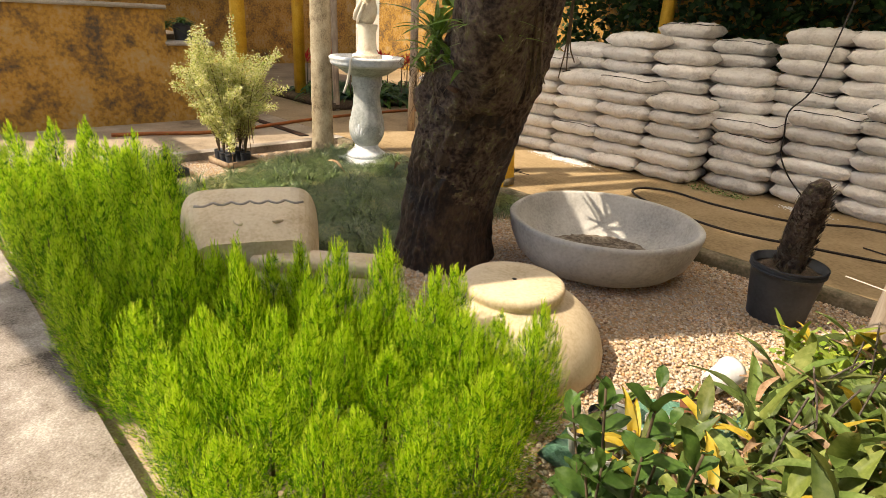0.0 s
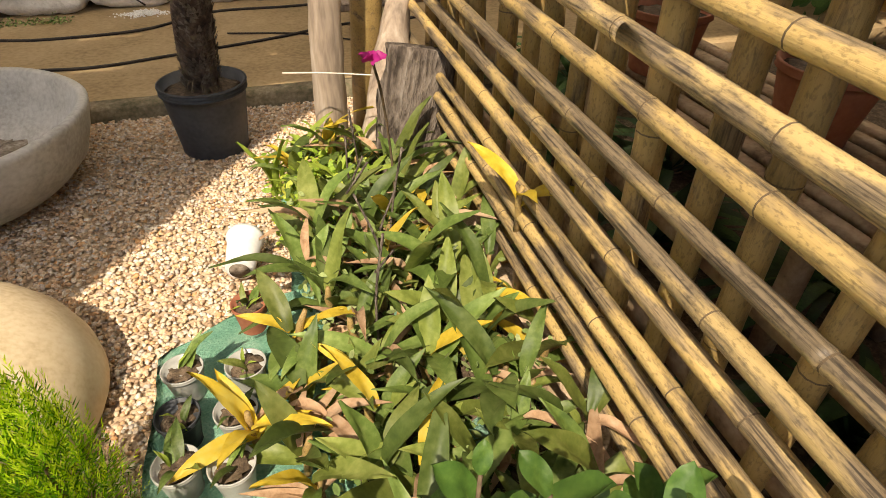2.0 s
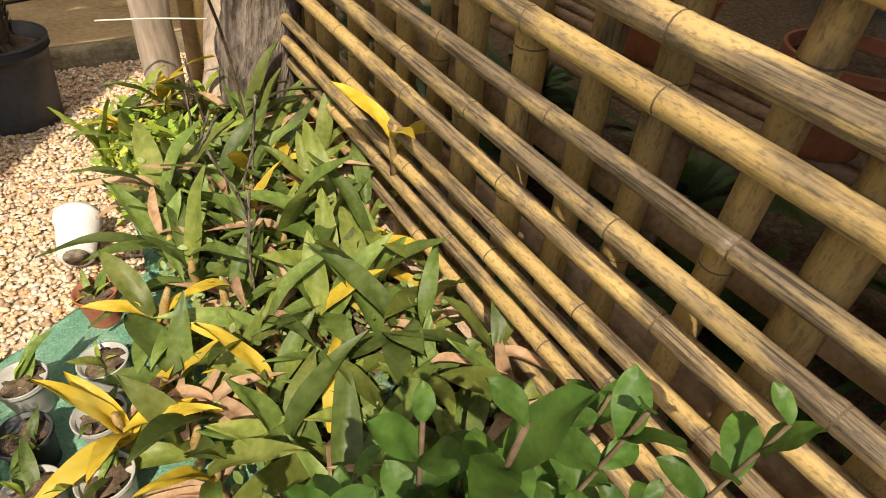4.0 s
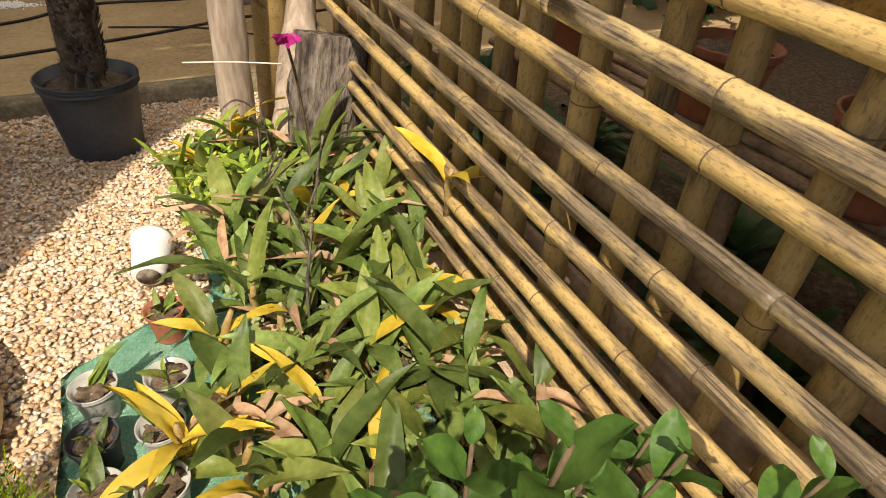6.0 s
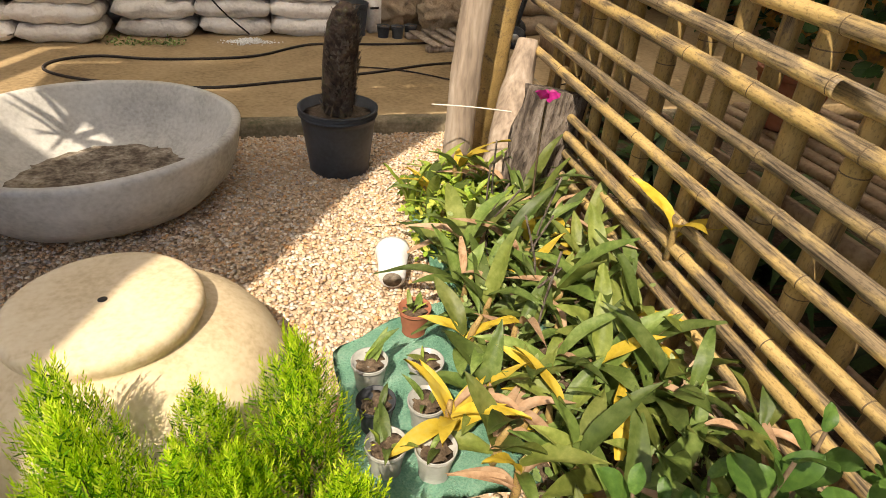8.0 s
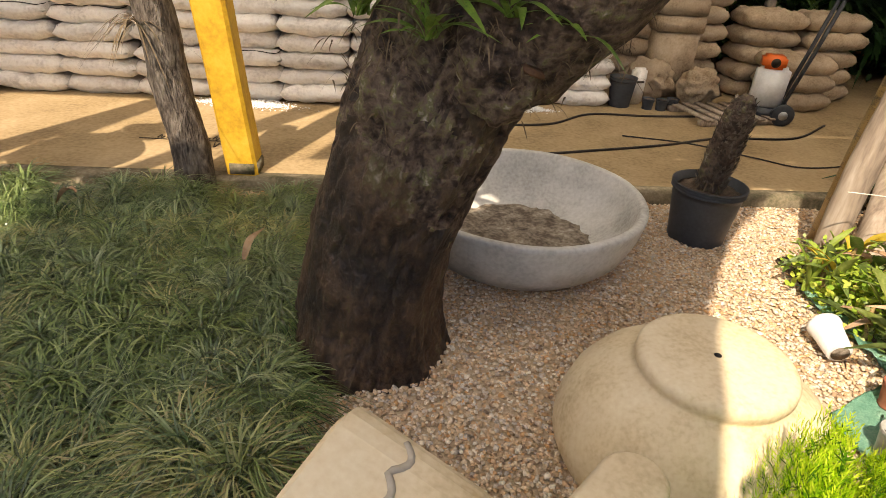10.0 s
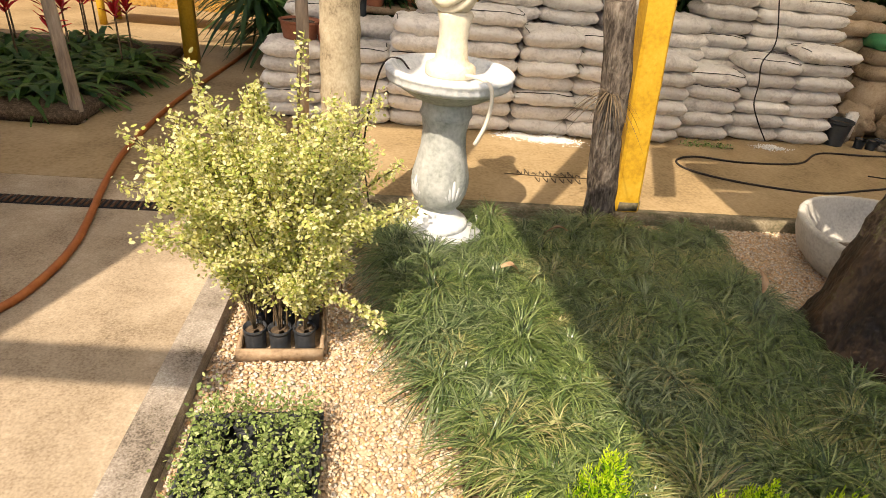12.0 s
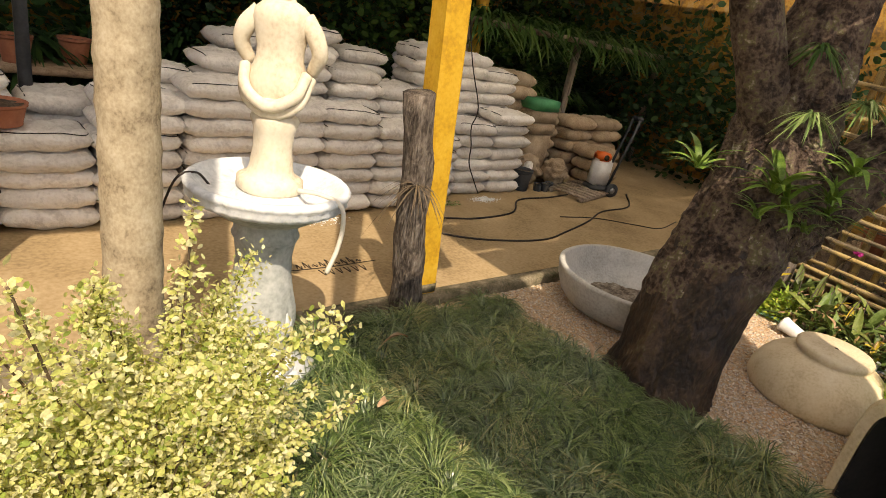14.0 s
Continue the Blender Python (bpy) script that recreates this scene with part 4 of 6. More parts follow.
append(bm, lathe([(0.13, 0.0), (0.14, 0.01), (0.138, 0.045), (0.12, 0.055), (0.10, 0.06), (0.088, 0.09), (0.078, 0.16), (0.082, 0.22), (0.098, 0.262), (0.090, 0.275), (0.0, 0.275)], 40,
                wave=lambda a, z: 1 + 0.05 * math.cos(4 * a) * (1 if z > 0.06 else 0.4)))
torso = lathe([(0.06, 0.265), (0.095, 0.30), (0.122, 0.345), (0.126, 0.385), (0.112, 0.425), (0.095, 0.465), (0.094, 0.50), (0.104, 0.545), (0.114, 0.585), (0.110, 0.615), (0.078, 0.64), (0.046, 0.652), (0.036, 0.68), (0.0, 0.68)], 40,
              wave=lambda a, z: 1 + 0.02 * math.cos(2 * a + 9 * z) + 0.012 * math.sin(5 * a + 14 * z))
for v in torso.verts:
    v.co.y *= 0.72
append(bm, torso)
blob(bm, (0, -0.03, 0.315), (0.085, 0.07, 0.045), (0, 0, 0), 2, 0.06)
append(bm, tube(smooth_line([(-0.125, -0.035, 0.43), (-0.10, -0.085, 0.36), (0, -0.11, 0.315), (0.10, -0.085, 0.36), (0.125, -0.035, 0.43)], 6), [0.022] * 25, 10, 0.12, 3))
append(bm, tube(smooth_line([(-0.14, -0.01, 0.42), (-0.11, -0.06, 0.33), (0, -0.085, 0.285), (0.11, -0.06, 0.33), (0.14, -0.01, 0.42)], 6), [0.018] * 25, 10, 0.12, 5))
for s in (-1, 1):
    append(bm, tube(smooth_line([(s * 0.092, 0.0, 0.60), (s * 0.140, -0.01, 0.55), (s * 0.158, 0.0, 0.495), (s * 0.125, 0.03, 0.435)], 4), [0.036, 0.036, 0.036, 0.036, 0.036, 0.035, 0.034, 0.033, 0.032, 0.030, 0.028, 0.026, 0.024], 12, 0.05, 7))
blob(bm, (0, 0, 0.73), (0.07, 0.075, 0.085), (0, 0, 0), 6, 0.12)
st = part("garden_statue", bm, M_STATUE, at=pose(0.335, 5.10, 0.955, 0, 0, -42) @ Matrix.Diagonal((0.95, 0.93, 1.12, 1)))
tagged(st, "cream plaster garden statue on the fountain bowl", "statue")

# ---- arched planter lying on its side, and a moulded trough ----
pl = thing("fallen_planter", (2.57, 2.88, 0), -25, "cream stone planter lying on its side with a scalloped band", "planter")
bm = bmesh.new()
def arch(w, h, n=20, r=0.28):
    out = []
    for i in range(n + 1):
        a = math.pi * i / n
        c, s = math.cos(a), math.sin(a)
        out.append((w * math.copysign(abs(c) ** r, c), h * abs(s) ** r))
    return out
sec = [(-0.30, 0.27, 0.55, 0), (-0.285, 0.285, 0.565, 0), (-0.26, 0.282, 0.56, 0), (-0.05, 0.255, 0.50, 0), (0.06, 0.23, 0.45, 0)]
rings = []
for x, w, h, _ in sec:
    rings.append([bm.verts.new((x, p[0], max(0.0, p[1]))) for p in arch(w, h)])
inner = [[bm.verts.new((x, p[0], 0.03 + max(0.0, p[1]))) for p in arch(w - 0.045, h - 0.07)] for x, w, h, _ in ((-0.30, 0.27, 0.55, 0), (-0.1, 0.25, 0.50, 0), (0.03, 0.22, 0.44, 0))]
for a, b in zip(rings, rings[1:]):
    for i in range(20):
        bm.faces.new((a[i], b[i], b[i + 1], a[i + 1]))
bm.faces.new(rings[-1])
for i in range(20):
    bm.faces.new((rings[0][i + 1], inner[0][i + 1], inner[0][i], rings[0][i]))
bm.faces.new((rings[0][0], inner[0][0], inner[0][-1], rings[0][-1]))
for a, b in zip(rings, rings[1:]):
    bm.faces.new((a[0], a[-1], b[-1], b[0]))
part("shell", bm, M_CREAM, pl, smooth=False)
# Inner shell coloured near black: the hollow's shade is in its colour.
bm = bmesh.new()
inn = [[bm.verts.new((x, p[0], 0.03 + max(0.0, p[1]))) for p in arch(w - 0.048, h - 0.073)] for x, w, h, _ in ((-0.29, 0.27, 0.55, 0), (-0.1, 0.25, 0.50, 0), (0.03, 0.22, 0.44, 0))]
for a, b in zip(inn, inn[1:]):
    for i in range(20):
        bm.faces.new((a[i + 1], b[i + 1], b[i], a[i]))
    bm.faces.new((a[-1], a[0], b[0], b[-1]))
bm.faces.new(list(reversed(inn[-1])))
part("hollow", bm, M_DARK, pl, "hollow inside with its shade painted dark")
pts = []
for k in range(41):
    t = k / 40
    a = math.radians(68 + 44 * t)
    yy = -0.21 + 0.42 * t
    pts.append((-0.185 + 0.022 * abs(math.sin(t * math.pi * 6)), yy, 0))
def planter_top(x, y):
    t = (x + 0.26) / 0.21
    w, h = 0.282 + (0.255 - 0.282) * t, 0.56 + (0.50 - 0.56) * t
    c = min(0.999, abs(y) / w) ** (1 / 0.28)
    return h * max(0.0, 1 - c * c) ** 0.14
pts = [(x, y, planter_top(x, y) - 0.002) for x, y, _ in pts]
part("scalloped_band", tube(pts, [0.007] * len(pts), 6), M_COPING, pl, "raised scalloped band")
for k in range(5):
    bm = bmesh.new()
    blob(bm, (-0.07 + 0.03 * math.sin(k * 2), -0.10 + 0.05 * k, planter_top(-0.05, -0.10 + 0.05 * k) - 0.004), (0.028, 0.014, 0.008), (0, 8, 30 * k), k, 0.1, 2)
    part("flower_relief", bm, M_CREAM, pl, "low flower relief")
pl.scale = (1.07, 1.07, 1.05)
tr = thing("stone_trough", (2.78, 3.06, 0), 44, "upturned cream stone trough with a moulded base", "trough")
def capsule(l, w, z0, z1, n=12, bev=0.0):
    bm = bmesh.new()
    prof = [(0, z0), (bev, z0 + bev), (bev, z1 - bev), (0, z1)] if bev else [(0, z0), (0, z1)]
    rings = []
    for off, z in prof:
        ring = []
        for e in (1, -1):
            for i in range(n + 1):
                a = -math.pi / 2 + math.pi * i / n + (0 if e == 1 else math.pi)
                ring.append(bm.verts.new((e * l / 2 + (w / 2 + off) * math.cos(a), (w / 2 + off) * math.sin(a), z)))
        rings.append(ring)
    m = len(rings[0])
    for a, b in zip(rings, rings[1:]):
        for i in range(m):
            bm.faces.new((a[i], a[(i + 1) % m], b[(i + 1) % m], b[i]))
    bm.faces.new(list(reversed(rings[0])))
    bm.faces.new(rings[-1])
    return bm
part("body", capsule(0.40, 0.17, 0.0, 0.35), M_CREAM, tr)
part("moulding", capsule(0.44, 0.11, 0.35, 0.415, 14, 0.014), M_CREAM, tr, "flat moulded base with rounded ends")

# ---- bamboo fence ----
fence = thing("bamboo_fence", (4.84, 0, 0), 0, "weathered yellow bamboo lattice fence", "fence")


def culm(length, radius, seed, material, gap=0.33):
    """A bamboo pole along +y with swollen nodes and a slight bow."""
    r = random.Random(seed)
    stations, y = [], 0.0
    nodes = []
    nxt = r.uniform(0.05, gap)
    while nxt < length:
        nodes.append(nxt)
        nxt += gap * r.uniform(0.8, 1.2)
    marks = {0.0: 1.0, length: 0.95}
    for q in nodes:
        for d, s in ((-0.02, 1.0), (-0.005, 1.045), (0.0, 1.0), (0.005, 1.065), (0.02, 1.0)):
            if 0 < q + d < length:
                marks[q + d] = s
    k = 0.11
    while k < length:
        marks.setdefault(k, 1.0)
        k += 0.11
    ys = sorted(marks)
    b1, b2 = r.uniform(-0.012, 0.012), r.uniform(-0.012, 0.012)
    pts = [(b1 * math.sin(y * 1.7 + seed), y, b2 * math.sin(y * 1.3 + seed * 2)) for y in ys]
    taper = r.uniform(-0.12, 0.02)
    bm = tube(pts, [radius * marks[y] * (1 + taper * y / length) for y in ys], 12)
    rings = []
    for q in nodes:
        i = min(range(len(ys)), key=lambda j: abs(ys[j] - q))
        rings.append((pts[i], radius * (1.022 + taper * q / length)))
    return finish(bm, "bar", material), rings


NODE = finish(tube([(0, -0.0016, 0), (0, 0.0016, 0)], [1.0, 1.0], 12), "node", M_NODE)


def add_nodes(ob, rings):
    for p, r in rings:
        part("node", NODE, parent=ob, at=Matrix.Translation(p) @ Matrix.Diagonal((r, 1, r, 1)))


F0, F1 = 1.3, 5.02
for k, z in enumerate([0.145, 0.240, 0.305, 0.403, 0.505, 0.597, 0.685, 0.800, 0.895, 0.997, 1.10, 1.21, 1.32, 1.43, 1.55, 1.67, 1.79]):
    bar, nod = culm(F1 - F0 - 0.04 * (k % 3), 0.0175 + 0.0015 * ((k * 7) % 3) + (0.0035 if z > 0.75 else 0.0), k, M_BAMBOO_OLD if k in (5, 6, 8, 11) else M_BAMBOO)
    ob = part("bar", bar, parent=fence, at=pose(0.0, F0, z - 0.061, 2.0 + rnd.uniform(-0.3, 0.3), 0, 0))
    add_nodes(ob, nod)
UP = [culm(2.0, 0.024 + 0.002 * s, 40 + s, M_BAMBOO2, 0.36) for s in range(5)]
y, k = 1.382, 0
while y < F1 - 0.05:
    bar, nod = UP[k % 5]
    ob = part("upright", bar, parent=fence, at=pose(0.068, y, 0.0, 90 + rnd.uniform(-1.5, 1.5), rnd.uniform(-1.5, 1.5), 0))
    add_nodes(ob, nod)
    y += 0.150 + rnd.uniform(-0.008, 0.008)
    k += 1
for z in (0.05, 0.30, 0.56):
    ob = part("rail", box((0.028, F1 - F0 + 0.3, 0.06), (0.135, (F0 + F1) / 2, z), 0.004), M_BOARD, fence, "dark timber rail behind the bamboo")
bt = part("timber_edging", box((0.05, 2.6, 0.10), (4.79, 3.5, 0.03), 0.01), M_BOARD)
tagged(bt, "rotting dark timber edging at the fence's foot", "edging")

# behind the fence
hedge = np.random.default_rng(21)
for k in range(9):
    x, y = 5.45 + 0.35 * (k % 2), 2.2 + 0.42 * k
    ob = part("shade_plant", strips("leaf", straps(34, 0.62, 0.05, (0, 0, 0), 0.75, 60 + k, 1.0, 6, (0.5, 1.4)), M_SHADEPL))
    ob.location = (x, y, 0.0)
    tagged(ob, "dark strap-leaved plant behind the bamboo fence", "plant", "plants behind the fence")
for k, (x, y, z) in enumerate([(5.55, 3.1, 0.52), (5.6, 3.6, 0.52), (5.5, 4.15, 0.52), (5.55, 2.6, 0.52)]):
    pot("clay_pot", (x, y, z), 0.09, 0.13, 0.20, M_TERRA, "orange clay pot behind the fence", soil=True, ribs=1, group="clay pots behind the fence")
shelf = thing("slatted_bench", (5.6, 3.3, 0), 0, "brown slatted timber bench behind the fence", "bench")
for k in range(7):
    part("slat", box((0.05, 2.2, 0.022), (-0.24 + 0.08 * k, 0, 0.505), 0.003), M_BOARD, shelf)
for x in (-0.22, 0.22):
    for y in (-1.0, 0, 1.0):
        part("leg", box((0.05, 0.05, 0.494), (x, y, 0.247), 0.004), M_BOARD, shelf)
sheet("floor_behind_fence", 5.02, 9, FY, GY - 0.002, 0.0, 0.02, M_EARTH, "dark damp earth behind the fence", "ground")

# ---- cypress seedlings ----
def cypress(seed, h=0.50, r0=0.125, count=880, sprigs=9, wide=0.0014):
    """A soft broad cone of feathery flat sprays that curve up and out, with spiky tips."""
    r = np.random.default_rng(seed)
    leads = [(0.0, 0.0, 1.0)] + [(r0 * 0.30 * math.cos(1.7 * k + seed), r0 * 0.30 * math.sin(1.7 * k + seed), r.uniform(0.84, 0.97)) for k in range(4)]
    rib, tips = [], []
    for k in range(count):
        t = 1 - (1 - r.uniform(0, 1)) ** 0.75
        cx, cy, ph = leads[k % 5]
        a = r.uniform(0, 2 * math.pi)
        rad = r0 * (0.98 - 0.22 * (1 - t) ** 3) * max(0.03, 1 - t ** 2.3) ** 0.70
        q = rad * (r.uniform(0.55, 0.85) if k % 5 else r.uniform(0.1, 0.5))
        out = np.array([math.cos(a), math.sin(a), 0.0])
        base = np.array([cx * (1 - 0.3 * t), cy * (1 - 0.3 * t), 0.03 + (h * ph - 0.05) * t]) * np.array([0.6, 0.6, 1]) + out * q
        grow = out * (0.62 - 0.47 * t) * r.uniform(0.5, 1.3) + np.array([0, 0, 0.55 + 0.6 * t]) + r.normal(0, 0.10, 3)
        grow /= np.linalg.norm(grow)
        ln = r.uniform(0.034, 0.062) * (1.05 - 0.35 * t)
        side = np.cross(grow, out + r.normal(0, 0.5, 3))
        side /= np.linalg.norm(side)
        for j in range(sprigs):
            s = j / (sprigs - 1)
            c = base + grow * ln * s + np.array([0, 0, 0.25 * ln * s * s])
            d = grow * 0.95 + np.array([0, 0, 0.3 * s]) + side * (0.95 if j % 2 else -0.95) * (1 - 0.65 * s) + r.normal(0, 0.16, 3)
            d /= np.linalg.norm(d)
            w = np.cross(d, out)
            w *= wide / max(0.2, np.linalg.norm(w))
            l2 = 0.021 * (1.0 - 0.45 * s)
            young = s > 0.70 - 0.45 * t + 0.2 * math.sin(k * 1.7)
            (tips if young else rib).append(np.stack([np.stack([c - w, c + w]), np.stack([c + d * l2 * 0.6 - w * 0.9, c + d * l2 * 0.6 + w * 0.9]), np.stack([c + d * l2 - w * 0.15, c + d * l2 + w * 0.15])]))
    return strips("foliage", rib, M_CYP), strips("new_growth", tips, M_CYPTIP)


CYP = [cypress(s, 0.49 + 0.03 * (s % 3), 0.140 + 0.010 * (s % 2)) for s in range(4)]
CYPFAR = [cypress(s, 0.49 + 0.03 * (s % 3), 0.140 + 0.010 * (s % 2), 560, 7, 0.0022) for s in (5, 6)]
CSTEM = finish(tube([(0, 0, 0), (0.004, 0.002, 0.15), (0, 0, 0.36)], [0.010, 0.007, 0.003], 7), "stem", M_STEM)
spots = []
for row, y in enumerate((2.28, 2.46, 2.64, 2.82, 3.08)):
    x = 0.05 + 0.09 * (row % 2)
    while x < (3.90 if row < 3 else 3.80):
        if row < 4 or x > 3.0:
            spots.append((x + rnd.uniform(-0.03, 0.03), y + rnd.uniform(-0.03, 0.03)))
        x += 0.225
spots += [(3.37, 3.27), (3.58, 3.30), (3.76, 3.28), (3.33, 3.06), (3.58, 3.10), (3.83, 3.02), (3.90, 2.86), (2.95, 2.88), (3.09, 2.95), (3.17, 2.83), (3.23, 2.99), (2.60, 2.62), (2.44, 2.60), (2.76, 2.72)]
spots += [(0.42 + 0.215 * k, 2.98 + 0.06 * math.sin(k * 2.3)) for k in range(7)]
for k, (x, y) in enumerate(spots):
    if 2.18 < x < 3.06 and y > (2.84 if x < 2.3 else 2.72 if x < 2.7 else 2.86 if x < 2.88 else 2.98):
        continue
    e = thing("cypress_seedling", (x, y, 0), rnd.uniform(0, 360), "bright lime-green feathery cypress seedling", "shrub", "cypress seedlings in rows")
    s = rnd.uniform(0.88, 1.1)
    e.scale = (s * 0.86, s * 0.86, s * rnd.uniform(0.82, 1.12) * (1.15 if 2.1 < x < 3.15 else 1.0))
    leafy, young = CYP[k % 4] if x > 2.3 else CYPFAR[k % 2]
    part("foliage", leafy, parent=e)
    part("new_growth", young, parent=e, label="bright young tips")
    part("stem", CSTEM, parent=e)

# ---- mondo grass ----
r = np.random.default_rng(4)
tufts = ([], [], [])
for i in range(19):
    for j in range(23):
        x, y = 0.02 + 0.115 * i + r.uniform(-0.05, 0.05), 3.08 + 0.098 * j + r.uniform(-0.045, 0.045)
        if (x - 2.39) ** 2 + (y - 4.19) ** 2 < 0.33 ** 2 or (x - 0.335) ** 2 + (y - 5.10) ** 2 < 0.24 ** 2:
            continue
        if x > 2.10 - 0.09 * math.sin(y * 3) or x < 0.36 - 0.26 * (y - 3.46) + 0.06 * math.sin(y * 4.1) or y > 5.24 + 0.05 * math.sin(x * 7):
            continue
        lump = noise.noise(Vector((x * 2.6, y * 2.6, 0)))
        ln = 0.31 + 0.12 * lump + r.uniform(-0.06, 0.06)
        lean = r.normal(0, 0.16, 2)
        blades = straps(150, ln, 0.0050, (0, 0, 0), 0.74 + r.uniform(-0.1, 0.25), int(r.integers(99999)), 0.95, 7, (0.45, 1.45))
        blades[..., 0] += lean[0] * blades[..., 2]
        blades[..., 1] += lean[1] * blades[..., 2]
        blades += r.normal(0, 0.014, (150, 1, 1, 3)) * np.array([1, 1, 0.1]) + np.array([x, y, 0.045 + 0.05 * lump])
        tufts[int(r.choice(3, p=[0.45, 0.38, 0.17]))].append(blades)
for blades, tint, words in zip(tufts, (M_MONDO, M_MONDO2, M_MONDO3), ("dense blue-green mondo grass tufts", "dense dark green mondo grass tufts", "yellow-green ageing mondo grass tufts")):
    tagged(part("mondo_grass", strips("mondo_grass", np.concatenate(blades), tint)), words, "grass", kind="stuff")
sheet("grass_bed_soil", 0.35, 2.0, 3.2, 5.25, 0.012, 0.03, M_EARTH, "dark soil under the grass", "ground")


# ---- leaves ----
def leaf_mesh(name, length, width, curl, fold, material, seed=0, rows=9, tip=1.0, round_=1.0):
    """One arching leaf along +x with a folded midrib."""
    bm = bmesh.new()
    prev = None
    r = random.Random(seed)
    tw = r.uniform(-0.5, 0.5)
    for k in range(rows + 1):
        t = k / rows
        w = 0.5 * width * max(0.02, math.sin(math.pi * min(1.0, (0.10 + 0.90 * t) ** tip)) ** (0.8 * round_))
        x = length * (t - 0.18 * curl * t * t)
        z = length * (0.10 * t - curl * t ** 2.2)
        ca, sa = math.cos(tw * t), math.sin(tw * t)
        row = []
        for s in (-1, -0.5, 0, 0.5, 1):
            y, h = s * w, abs(s) * w * fold + 0.004 * math.sin(9 * t + 3 * s + seed)
            row.append(bm.verts.new((x, y * ca - h * sa, z + y * sa + h * ca)))
        if prev:
            for i in range(4):
                bm.faces.new((prev[i], row[i], row[i + 1], prev[i + 1]))
        prev = row
    return finish(bm, name, material)


ORCH = [leaf_mesh("leaf", 0.18 + 0.018 * s, 0.048 + 0.006 * (s % 3), 0.16 + 0.13 * (s % 4), 0.32, M_LEAF2 if s in (1, 4) else M_LEAF, s) for s in range(7)]
YEL = [leaf_mesh("leaf", 0.17 + 0.02 * s, 0.044, 0.40, 0.3, M_YLEAF, 20 + s) for s in range(3)]
DRY = [leaf_mesh("leaf", 0.13 + 0.02 * s, 0.032, 0.9, 0.9, M_DLEAF, 30 + s) for s in range(3)]
LIM = [leaf_mesh("leaf", 0.15 + 0.02 * s, 0.03, 0.3, 0.3, M_LIME, 50 + s) for s in range(3)]
BRO = [leaf_mesh("leaf", 0.105 + 0.012 * s, 0.058 + 0.004 * s, 0.22, 0.22, M_BROAD, 70 + s, 9, 1.25, 0.75) for s in range(4)]
CANE = finish(tube([(0, 0, 0), (0.006, 0, 0.05), (0.004, 0.004, 0.11), (0.012, 0, 0.16)], [0.009, 0.011, 0.010, 0.006], 8, 0.08), "pseudobulb", M_BAMBOO2)


EPI = [leaf_mesh("leaf", 1.0, 0.115 + 0.014 * s, 0.5 + 0.12 * s, 0.3, M_FERN2, 160 + s) for s in range(4)]


def epiphyte(place, length, count, seed, label):
    r = random.Random(seed)
    e = thing("epiphyte", place, 0, label, "epiphyte", "epiphytes on the tree")
    for k in range(count):
        s = length * r.uniform(0.55, 1.1)
        part("leaf", r.choice(EPI), parent=e, at=pose(r.uniform(-0.02, 0.02), r.uniform(-0.02, 0.02), 0, 0, -r.uniform(25, 80), 137.5 * k) @ Matrix.Diagonal((s, s, s, 1)))

epiphyte((2.50, 3.95, 1.16), 0.26, 22, 1, "strap-leaved bromeliad growing on the tree")
epiphyte((2.70, 3.82, 1.16), 0.20, 16, 2, "strap-leaved orchid growing on the tree")
epiphyte((2.96, 3.74, 1.30), 0.20, 16, 3, "bright green orchid growing on the tree")
epiphyte((2.42, 4.0, 1.25), 0.30, 20, 4, "strap-leaved bromeliad growing on the tree")


for k, (x, y, z, ln) in enumerate([(2.52, 3.84, 1.10, 0.16), (2.82, 3.80, 1.12, 0.18), (2.36, 4.02, 1.12, 0.15), (2.95, 3.86, 1.22, 0.22), (2.62, 3.82, 1.25, 0.22), (2.40, 4.40, 1.25, 0.24), (2.7, 3.8, 1.4, 0.3)]):
    epiphyte((x, y, z), ln, 15, 200 + k, "small green epiphyte clinging to the tree")


for k, (x, y, z) in enumerate([(2.53, 4.02, 1.62), (2.54, 4.10, 1.92), (2.72, 3.88, 1.72)]):
    ob = part("hanging_fern", strips("frond", straps(70, 0.17, 0.012, (0, 0, 0), 1.1, 500 + k, 0.9, 7, (0.0, 1.3)), M_FERN if k % 2 else M_TINY))
    ob.location = (x, y, z)
    tagged(ob, "drooping fern rooted in the tree's bark", "fern", "ferns on the tree")


def orchid(place, count, seed, mix=(0.70, 0.09, 0.21), limes=False, height=0.10, size=1.0):
    r = random.Random(seed)
    e = thing("orchid_plant", place, 0, "potted orchid with long green, yellowed and dried leaves" if not limes else "young orchid with light green leaves", "orchid", "orchids beside the fence")
    part("pseudobulb", CANE, parent=e, at=pose(0, 0, -0.02, r.uniform(-15, 15), r.uniform(-15, 15), 0))
    a = r.uniform(0, 360)
    for k in range(count):
        q = r.random()
        if limes:
            pick, label = r.choice(LIM), ""
        elif q < mix[0]:
            pick, label = r.choice(ORCH), ""
        elif q < mix[0] + mix[1]:
            pick, label = r.choice(YEL), "yellowed leaf"
        else:
            pick, label = r.choice(DRY), "dried brown leaf"
        a += 137 + r.uniform(-30, 30)
        s = size * r.uniform(0.75, 1.2)
        part("leaf", pick, parent=e, label=label, at=pose(0, 0, r.uniform(0.02, height), 0, -r.uniform(14, 72), a) @ Matrix.Diagonal((s, s, s, 1)))
    return e


n = 0
